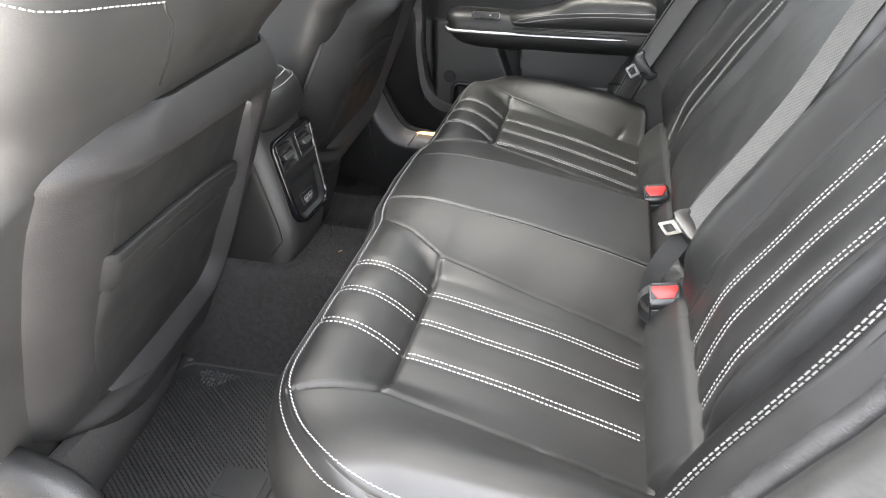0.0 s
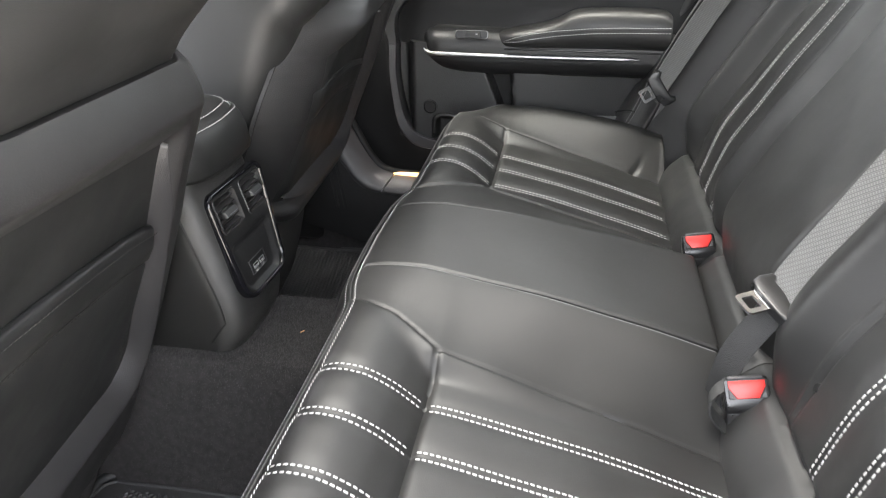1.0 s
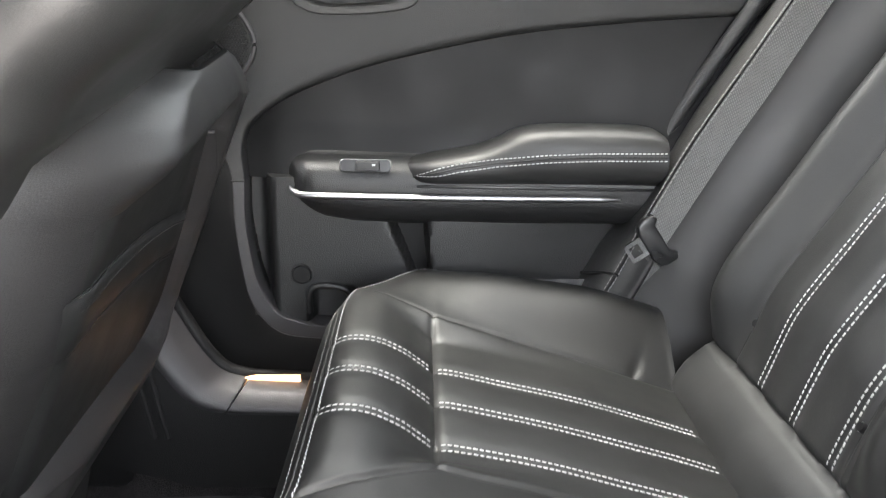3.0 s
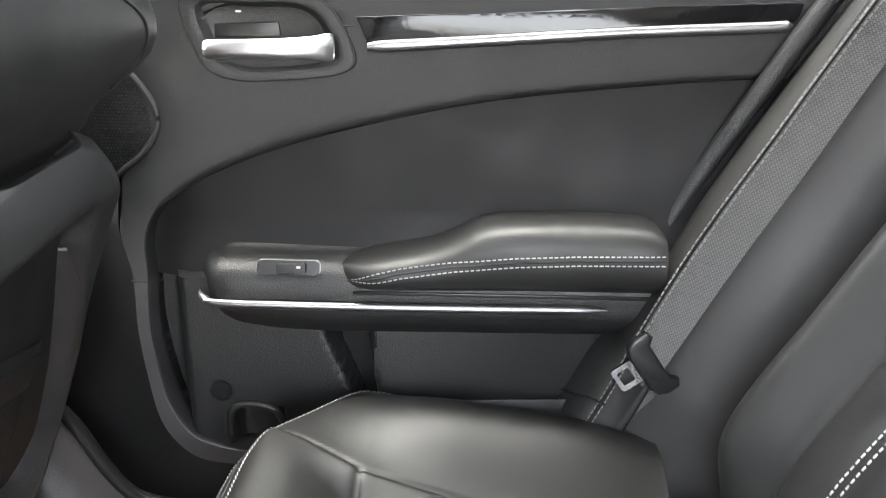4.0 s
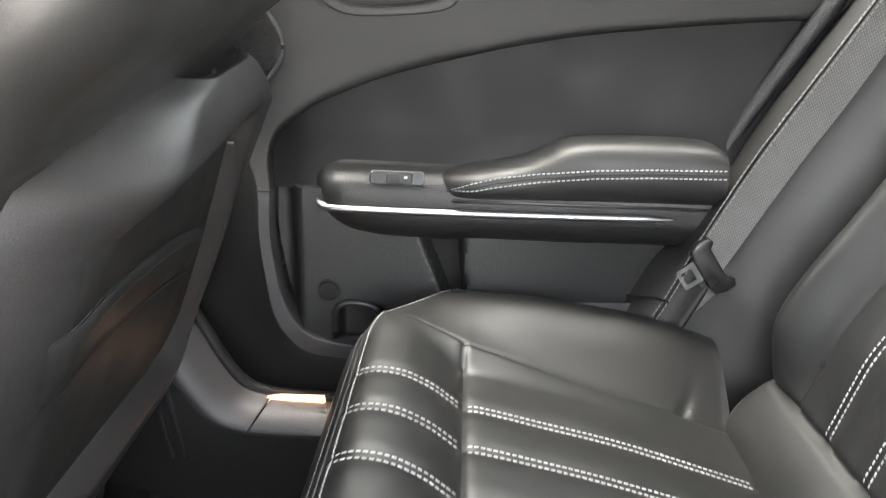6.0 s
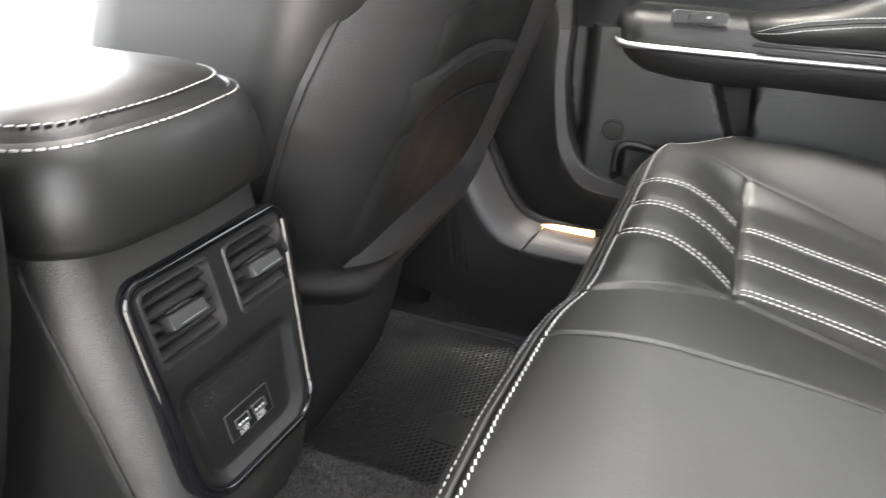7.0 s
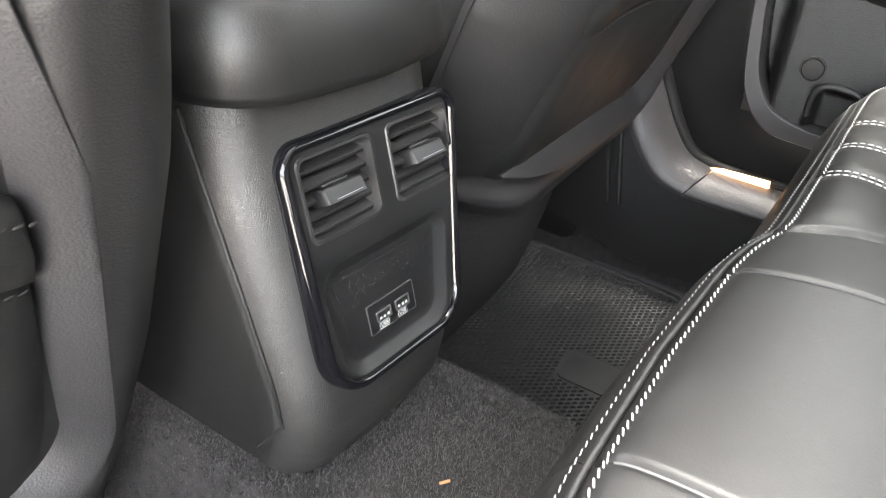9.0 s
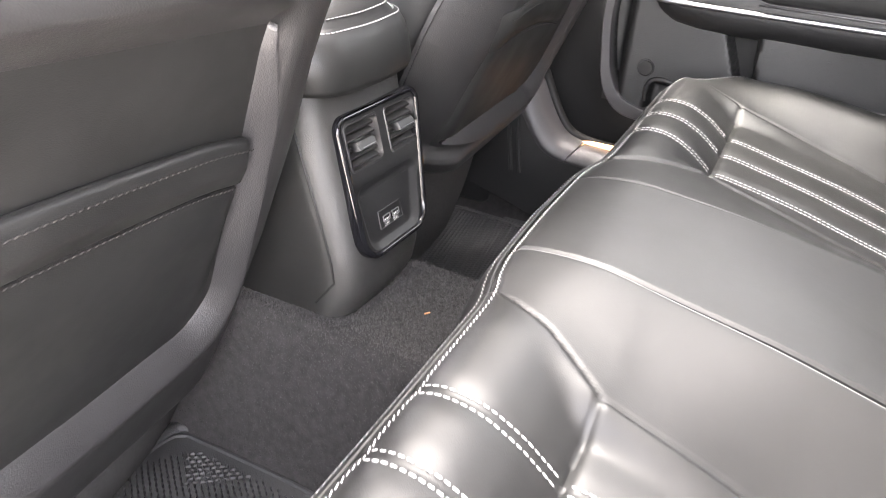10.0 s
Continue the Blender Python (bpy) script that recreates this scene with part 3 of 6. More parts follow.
def buckle(at, label, flap=False):
    """A buckle standing in the seat gap, its slanting top towards the door opening; at: the middle of its upper edge."""
    b = thing("seat_belt_buckle", label, "buckle", "buckles in the rear seat", at=at)
    m = pose(*at, 0, -9, 3)
    prof = [(0.014, -0.060), (0.0145, -0.004), (0.010, 0.0015), (0.004, 0.002), (-0.0105, -0.0125), (-0.0135, -0.016), (-0.0145, -0.024), (-0.0135, -0.026), (-0.0145, -0.028), (-0.0145, -0.060)]
    bm = bmesh.new()
    loops = []
    for x, g in ((-0.0215, 0.82), (-0.0205, 0.95), (-0.018, 1.0), (0.018, 1.0), (0.0205, 0.95), (0.0215, 0.82)):
        loops.append([bm.verts.new((x, y * g, z if z < -0.05 else z * 1.0 - (1 - g) * 0.012)) for y, z in prof])
    for p, q in zip(loops, loops[1:]):
        for i in range(len(prof)):
            j = (i + 1) % len(prof)
            bm.faces.new((p[i], p[j], q[j], q[i]))
    bm.faces.new(loops[0][::-1])
    bm.faces.new(loops[-1])
    bm.transform(m)
    part("housing", bm, SMOOTH, b, "black plastic buckle housing", angle=35)
    slant = math.atan2(0.0145, 0.0145)
    button = lambda u, v, w: m @ Vector((u, -0.0033 + v * math.cos(slant) - w * math.sin(slant), -0.0052 + v * math.sin(slant) + w * math.cos(slant)))
    slab("release_button", [(-0.0175, 0.0092), (-0.0175, 0.003), (-0.0105, -0.0085), (0.0105, -0.0085), (0.0175, 0.003), (0.0175, 0.0092)], lambda u, v, w: button(u, v, w - 0.001), 0.0032, RED, b, "red release button", 0.0009, 2)
    for sx in (-1, 1):
        slab("frame_corner", [(sx * 0.0180, 0.002), (sx * 0.0180, -0.0085), (sx * 0.0118, -0.0085)], lambda u, v, w: button(u, v, w - 0.001), 0.0026, GREY_PLASTIC, b, "grey corner beside the button", 0.0006, 1)
    box("slot_rim", (0.034, 0.0045, 0.003), GREY_PLASTIC, b, m @ pose(0, 0.0082, 0.0018), 0.0012, "grey rim of the tongue slot")
    box("strap", (0.034, 0.006, 0.07), STRAP, b, m @ pose(0, 0.002, -0.085), 0.002, "black woven strap")
    if flap:
        C = np.array([m @ Vector(q) for q in ((-0.021, 0.0, 0.0), (-0.030, -0.004, -0.003), (-0.0375, -0.008, -0.012), (-0.036, -0.011, -0.026), (-0.026, -0.013, -0.040), (-0.016, -0.012, -0.048))])
        ribbon("flap", smooth_line(C, 24), np.tile((0.1, 1.0, 0.25), (24, 1)), 0.017, STRAP, b, 0.0022, "stitched black flap beside the housing")
    return b


buckle((0.3045, -0.186, 0.339), "black seat belt buckle with red button in seat gap", True)
buckle((0.3035, 0.158, 0.334), "black seat belt buckle with red button beside middle cushion")


def tongue(parent, m, off=0.0):
    """The tongue: a black moulded bridge with the belt through it and a steel latch plate. Its latch points to -y of m."""
    bm = bmesh.new()
    outl = [(-0.034, 0.002), (-0.03, -0.008), (-0.018, -0.012), (0.018, -0.012), (0.03, -0.008), (0.034, 0.002), (0.033, 0.016), (0.026, 0.019), (0.02, 0.012), (-0.02, 0.012), (-0.026, 0.019), (-0.033, 0.016)]
    slab("bridge", outl, lambda u, v, w: m @ Vector((u, v, w - 0.005)), 0.01, SMOOTH, parent, "black moulded belt tongue", 0.003, 3)
    ring = rounded(0.026, 0.026, 0.004)
    hole = rounded(0.015, 0.013, 0.002)
    n = len(ring)
    V, F = [], []
    for z in (-0.0012, 0.0012):
        V += [m @ Vector((u + off, v - 0.022, z)) for u, v in ring] + [m @ Vector((u + off, v - 0.024, z)) for u, v in hole]
    for i in range(n):
        j = (i + 1) % n
        F += [(i, j, n + j, n + i), (2 * n + j, 2 * n + i, 3 * n + i, 3 * n + j), (i, 2 * n + i, 2 * n + j, j), (n + i, n + j, 3 * n + j, 3 * n + i)]
    mesh_part("latch_plate", V, F, STEEL, parent, "bright steel latch plate with a square hole", True, 30)


belt_far = thing("seat_belt", "grey woven seat belt hanging beside the far backrest", "seat belt", "rear seat belts", at=(0.29, 0.62, 0.4))
ct = np.array([(0.266, 0.606, 0.42), (0.2755, 0.606, 0.4385), (0.3405, 0.606, 0.5645), (0.378, 0.606, 0.631), (0.444, 0.605, 0.755), (0.554, 0.60, 0.95)])
ribbon("webbing", smooth_line(ct, 40), np.tile((0.53, -0.32, -0.79), (40, 1)), 0.047, WEB, belt_far, label="grey woven webbing")
ct = np.array([(0.272, 0.612, 0.412), (0.271, 0.620, 0.378), (0.266, 0.626, 0.345), (0.262, 0.63, 0.30)])
ribbon("webbing", smooth_line(ct, 16), np.tile((0.97, -0.2, -0.05), (16, 1)), 0.04, WEB, belt_far, label="lower end of the webbing")
tu = Vector((0.57, -0.05, -0.82)).normalized()
tw = Vector((0.1, -1, -0.05))
tw = (tw - tu * tw.dot(tu)).normalized()
tv = tw.cross(tu)
mt = Matrix(((tu.x, tv.x, tw.x, 0.276), (tu.y, tv.y, tw.y, 0.602), (tu.z, tv.z, tw.z, 0.425), (0, 0, 0, 1)))
tongue(belt_far, mt, -0.004)

belt_mid = thing("seat_belt", "grey woven seat belt lying down the middle backrest", "seat belt", "rear seat belts", at=(0.33, -0.12, 0.4))
ct = np.array([(0.322, -0.157, 0.415), (0.339, -0.145, 0.443), (0.382, -0.138, 0.515), (0.428, -0.128, 0.597), (0.48, -0.10, 0.70), (0.58, -0.07, 0.885)])
ribbon("webbing", smooth_line(ct, 40), np.tile((0.17, -0.95, -0.27), (40, 1)), 0.048, WEB, belt_mid, label="grey woven webbing")
ct = np.array([(0.322, -0.158, 0.408), (0.304, -0.163, 0.38), (0.290, -0.167, 0.35), (0.284, -0.169, 0.31), (0.284, -0.17, 0.27)])
ac = np.array([(0.5 + 0.3 * q, -0.6 - 0.2 * q, -0.6 + 0.2 * q) for q in np.linspace(0, 1, 16)])
ribbon("webbing", smooth_line(ct, 16), ac, 0.03, STRAP, belt_mid, label="slack twisted end of the webbing")
tv = Vector((0.9, 0.42, 0.1)).normalized()
tu = Vector((0.17, -0.95, -0.27))
tu = (tu - tv * tu.dot(tv)).normalized()
tw = tu.cross(tv)
mt = Matrix(((tu.x, tv.x, tw.x, 0.323), (tu.y, tv.y, tw.y, -0.16), (tu.z, tv.z, tw.z, 0.42), (0, 0, 0, 1)))
tongue(belt_mid, mt, -0.006)

# ---- leather side rolls between the backrest and the door openings ----
for side in (-1, 1):
    roll_thing = thing("side_bolster", "black leather side roll with a stitched seam beside the backrest", "trim", "side rolls by the doors", at=(0.3, side * 0.65, 0.4))
    if side > 0:
        front = np.array([(0.165, 0.69, 0.27), (0.208, 0.690, 0.352), (0.234, 0.69, 0.402), (0.261, 0.69, 0.436), (0.296, 0.69, 0.492), (0.345, 0.69, 0.588), (0.399, 0.688, 0.681), (0.455, 0.68, 0.778), (0.54, 0.665, 0.92)])
        seam = np.array([(0.195, 0.625, 0.29), (0.232, 0.616, 0.372), (0.251, 0.61, 0.422), (0.264, 0.61, 0.454), (0.302, 0.61, 0.535), (0.331, 0.61, 0.589), (0.366, 0.61, 0.65), (0.425, 0.608, 0.755), (0.52, 0.60, 0.92)])
    else:
        front = np.array([(0.225, 0.70, 0.29), (0.25, 0.70, 0.35), (0.283, 0.697, 0.415), (0.32, 0.692, 0.483), (0.352, 0.69, 0.533), (0.381, 0.688, 0.577), (0.44, 0.68, 0.69), (0.5, 0.67, 0.8)])
        front = front + np.array((0.012, -0.015, -0.004))
        seam = np.array((0.012, 0, -0.004)) + np.array([(0.225, 0.645, 0.315), (0.25, 0.64, 0.365), (0.276, 0.635, 0.421), (0.298, 0.635, 0.467), (0.328, 0.635, 0.521), (0.354, 0.635, 0.569), (0.38, 0.635, 0.622), (0.47, 0.63, 0.80)])
    inner = seam + (np.array((0.075, -0.055, -0.05)) if side > 0 else np.array((0.10, -0.02, -0.04)))
    f, s, i = smooth_line(front, 60), smooth_line(seam, 60), smooth_line(inner, 60)
    rows = []
    for w in np.linspace(0, 1, 14):
        p = f * (1 - w) + s * w
        p = p + np.array((-0.35, -1.0, 0.15)) * (0.014 if side > 0 else 0.016) * math.sin(math.pi * w) ** 0.8
        rows.append(p)
    rows.append(s + np.array((0.004, 0.003, -0.002)))
    rows.insert(0, f + np.array((0.01, 0.03, 0)))
    R = np.array(rows)
    R[..., 1] *= side
    # far roll in the lit tone, near roll in a darker one
    sheet("roll", R, ROLL_LIT if side > 0 else LEATHER_SOFT, roll_thing, (0.03, 0, -0.02), "padded roll", 70)
    rows = []
    for w in np.linspace(0, 1, 9):
        if side > 0:
            rows.append(s + np.array((0.010, 0.036, 0.0)) + w * np.array((0.135, -0.085, -0.085)) + math.sin(math.pi * w) * np.array((-0.008, -0.012, 0.004)))
        else:
            rows.append(s + np.array((0.045, -0.03, -0.02)) + w * np.array((0.11, 0.005, -0.06)))
    R = np.array(rows)
    R[..., 1] *= side
    # far panel in the lit tone; near one black for the gap's shade
    sheet("side_panel", R, ROLL_LIT if side > 0 else RUBBER, roll_thing, (0.03, 0, -0.02), "smooth panel behind the seam, tone set for light and shade", 70)
    L1, L2 = s + np.array((-0.002, -0.003, 0.002)), s + np.array((0.002, -0.004, -0.003)) + (np.array((-0.0105, 0.006, 0.008)) if side < 0 else 0)
    for L in (L1, L2):
        L = L.copy()
        L[:, 1] *= side
        stitching("seam_stitching", [L[3:]], THREAD if side < 0 else GREY_THREAD, roll_thing, (-0.5, -side * 0.8, 0.3), length=0.0056, width=0.0015 if side < 0 else 0.0009, step=0.0066, label="row of thread along the roll")
    if side < 0:
        # dark edge of the roll, widened in black to stand for the gap's shade
        R = np.array([s + np.array(q) for q in ((0.003, -0.003, -0.002), (-0.001, -0.010, 0.005), (0.0, -0.022, 0.010), (0.006, -0.034, 0.012), (0.018, -0.042, 0.010), (0.045, -0.046, 0.0), (0.09, -0.046, -0.02))])
        R[..., 1] *= -1
        sheet("edge_strip", R, EDGE, roll_thing, (0.02, 0, -0.01), "black edge and gap shade between roll and backrest", 70)
    if side > 0:
        joint = np.array([(0.209, 0.688, 0.356), (0.216, 0.66, 0.366), (0.228, 0.638, 0.374), (0.24, 0.618, 0.378)]) + np.array((-0.004, -0.012, 0.002))
        tube("roll_joint", smooth_line(joint, 16), 0.0016, RUBBER, roll_thing, "dark joint across the foot of the roll", 6)
    seal = np.column_stack([f[:, 0] - 0.012, side * (f[:, 1] + 0.012), f[:, 2] + 0.006])
    tube("door_seal", seal, 0.011, SEAL, roll_thing, "black rubber door seal")
    if side < 0:
        R = np.array([f + np.array(q) for q in ((-0.010, 0.018, 0.002), (-0.020, 0.030, 0.006), (-0.026, 0.044, 0.004), (-0.026, 0.060, -0.004), (-0.018, 0.078, -0.02), (0.0, 0.10, -0.06), (0.01, 0.12, -0.14))])
        R[..., 1] *= -1
        sheet("body_flange", R, FLANGE, roll_thing, (0.02, 0, -0.02), "grey painted edge of the door opening", 60)


# ---- centre console ----
console = thing("centre_console", "black centre console with rear air vents and two sockets", "console", at=(-0.4, 0, 0.24))


def console_x(z):
    return np.interp(z, [0.2, 0.232, 0.25, 0.275, 0.30, 0.36, 0.443, 0.466], [-0.30, -0.289, -0.280, -0.2765, -0.279, -0.2935, -0.315, -0.3205])


zs = np.linspace(0.2, 0.466, 60)
rows = []
for z in zs:
    w = np.interp(z, [0.2, 0.24, 0.466], [0.068, 0.073, 0.089])
    xr = console_x(z)
    r = 0.028
    line = [(-0.95, -w), (-0.6, -w), (xr - 0.055, -w)]
    for q in np.linspace(0, 1, 9):
        an = q * math.pi / 2
        line.append((xr - r + r * math.sin(an), -w + r - r * math.cos(an)))
    line += [(xr + 0.003 * math.cos(u * math.pi / 2), u * (w - r)) for u in np.linspace(-0.98, 0.98, 41)]
    for q in np.linspace(0, 1, 9):
        an = (1 - q) * math.pi / 2
        line.append((xr - r + r * math.sin(an), w - r + r * math.cos(an)))
    line += [(xr - 0.055, w), (-0.6, w), (-0.95, w)]
    rows.append([(x - (0.035 if abs(y - 0.004) < 0.056 - max(0, 0.33 - z) and 0.305 < z < 0.43 else 0), y, z) for x, y in line])
rows.append([(min(x, -0.33), y * 0.8, 0.466) for x, y, z in rows[-1]])
sheet("body", np.array(rows), VINYL, console, (-0.004, 0, 0), "grained black console body", 60)
# parting line of the side panels
for side in (-1, 1):
    pts = [(console_x(z) - 0.0245, side * (np.interp(z, [0.2, 0.24, 0.466], [0.068, 0.073, 0.089]) + 0.0004), z) for z in np.linspace(0.275, 0.462, 20)]
    pts = [(-0.325, side * 0.0734, 0.243), (-0.308, side * 0.0758, 0.266)] + pts
    tube("panel_gap", np.array(pts), 0.0014, RUBBER, console, "parting line of the side panel", 6)

# armrest lid
LID_Z0 = 0.467
lid_rows = []


def lid_ring(inset, z, drop=0.0):
    w = 0.095 - inset
    xr = -0.296 - inset - 0.20 * (z - LID_Z0)
    r = 0.046 - inset * 0.5
    out = [(-0.72, -w), (-0.55, -w), (xr - r - 0.01, -w)]
    for q in np.linspace(0, 1, 12):
        an = q * math.pi / 2
        out.append((xr - r + r * math.sin(an), -w + r - r * math.cos(an)))
    out += [(xr + 0.004 * math.cos(u * math.pi / 2), u * (w - r)) for u in np.linspace(-0.8, 0.8, 9)]
    for q in np.linspace(0, 1, 12):
        an = (1 - q) * math.pi / 2
        out.append((xr - r + r * math.sin(an), w - r + r * math.cos(an)))
    out += [(xr - r - 0.01, w), (-0.55, w), (-0.72, w)]
    return np.array([(x, y, z + drop) for x, y in out])


for inset, z in ((0.012, 0.468), (0.003, 0.470), (0.0, 0.476), (0.0, 0.495), (0.002, 0.510), (0.006, 0.519), (0.010, 0.522), (0.0115, 0.5205), (0.013, 0.5225), (0.018, 0.529), (0.028, 0.534), (0.045, 0.538), (0.075, 0.541), (0.0945, 0.542)):
    lid_rows.append(lid_ring(inset, z))
sheet("lid", np.array(lid_rows), LEATHER, console, (0, 0, -0.003), "padded black leather armrest lid", 70)
stitching("lid_stitching", [lid_ring(0.0068, 0.5193)[1:-1]], THREAD, console, lambda p: (p[0] + 0.42, p[1] * 3, 0.25), length=0.0048, width=0.001, step=0.0056, lift=0.0012, label="white thread round the lid")
stitching("lid_stitching", [lid_ring(0.0165, 0.5275)[1:-1]], THREAD, console, lambda p: (p[0] + 0.42, p[1] * 3, 0.6), length=0.0048, width=0.001, step=0.0056, lift=0.0012, label="white thread round the lid", slant=0.15)

# rear panel: glossy bezel, vents, sockets
tilt = 0.275
PO = Vector((-0.290, 0.004, 0.3535))
PW = Vector((math.cos(tilt), -0.04, math.sin(tilt))).normalized()
PU = Vector((0.04, 1, 0)).normalized()
PV = PW.cross(PU).normalized()
PU = PV.cross(PW)


def panel(u, v, w):
    return PO + PU * u + PV * v + PW * (w + 0.004)


def corners(spec, n=9):
    """A closed outline of quarter arcs: (x, y, radius) of each arc's centre, from the upper right round by the upper left."""
    out = []
    for k, (cx, cy, r) in enumerate(spec):
        for i in range(n):
            an = radians(90 * k + 90 * i / (n - 1))
            out.append((cx + r * math.cos(an), cy + r * math.sin(an)))
    return out


def right_edge(v):
    return 0.0595 + (v + 0.058) * 0.13


def panel_outline(g):
    """Rounded tapering outline of the panel, smaller by g."""
    return corners(((right_edge(0.09) - 0.014, 0.076, 0.014 - g), (-0.0525, 0.0755, 0.014 - g), (-0.0375, -0.0305, 0.028 - g), (0.0295, -0.0305, 0.028 - g)))


def loop_strip(name, loops, mat, parent, label=""):
    """A band between successive loops of points, each loop with as many points."""
    V = [p for lp in loops for p in lp]
    n = len(loops[0])
    F = [(k * n + i, k * n + (i + 1) % n, (k + 1) * n + (i + 1) % n, (k + 1) * n + i) for k in range(len(loops) - 1) for i in range(n)]
    bm = bmesh.new()
    vs = [bm.verts.new(v) for v in V]
    for f in F:
        bm.faces.new([vs[i] for i in f])
    return part(name, bm, mat, parent, label)


loop_strip("bezel", [[panel(u, v, w) for u, v in panel_outline(g)] for g, w in ((-0.0012, -0.006), (-0.0012, 0.002), (0.0, 0.0042), (0.0018, 0.0056), (0.0034, 0.0056), (0.0052, 0.004), (0.0054, -0.004))], GLOSS, console, "glossy black frame of the rear panel")
# face plate with two vent openings
VENTS = ((-0.0275, 0.0575), (0.0425, 0.0575))
VW, VH = 0.0545, 0.0445
SPLIT = 0.026


def face_plate():
    """A plate with two rectangular holes, built as a grid of cells with the hole cells left out."""
    us = sorted([-0.0612, 1.0] + [c + s * VW / 2 for c, _ in VENTS for s in (-1, 1)])
    vs_ = [0.0845, VENTS[0][1] + VH / 2, VENTS[0][1] - VH / 2, SPLIT]
    bm = bmesh.new()

    def vert(u, v):
        return bm.verts.new((min(u, right_edge(v) - 0.0048), v, 0))

    for i in range(len(us) - 1):
        for k in range(3):
            uc = (us[i] + min(us[i + 1], 0.076)) / 2
            if k == 1 and any(abs(uc - c) < VW / 2 for c, _ in VENTS):
                continue
            bm.faces.new([vert(us[i], vs_[k]), vert(us[i + 1], vs_[k]), vert(us[i + 1], vs_[k + 1]), vert(us[i], vs_[k + 1])])
    bmesh.ops.remove_doubles(bm, verts=bm.verts, dist=1e-5)
    r = bmesh.ops.extrude_face_region(bm, geom=bm.faces[:])
    for g in r["geom"]:
        if isinstance(g, bmesh.types.BMVert):
            g.co.z -= 0.012
    for v in bm.verts:
        v.co = panel(v.co.x, v.co.y, v.co.z + 0.002)
    return part("vent_plate", bm, PANEL, console, "matt black plate round the two vents", True, 30)


face_plate()


def low_outline(g):
    """Outline of the lower plate under the vents."""
    return corners(((right_edge(SPLIT) - 0.0055, SPLIT - 0.0005, 0.0005), (-0.0607, SPLIT - 0.0005, 0.0005), (-0.0375, -0.0305, 0.0228 - g), (0.0295, -0.0305, 0.0228 - g)))


def tray_outline(g):
    """Rounded outline of the shallow lower tray, smaller by g."""
    return corners(((0.0405, 0.0055, 0.012 - g), (-0.0435, 0.0055, 0.012 - g), (-0.0325, -0.0335, 0.0195 - g), (0.0245, -0.0335, 0.0195 - g)))


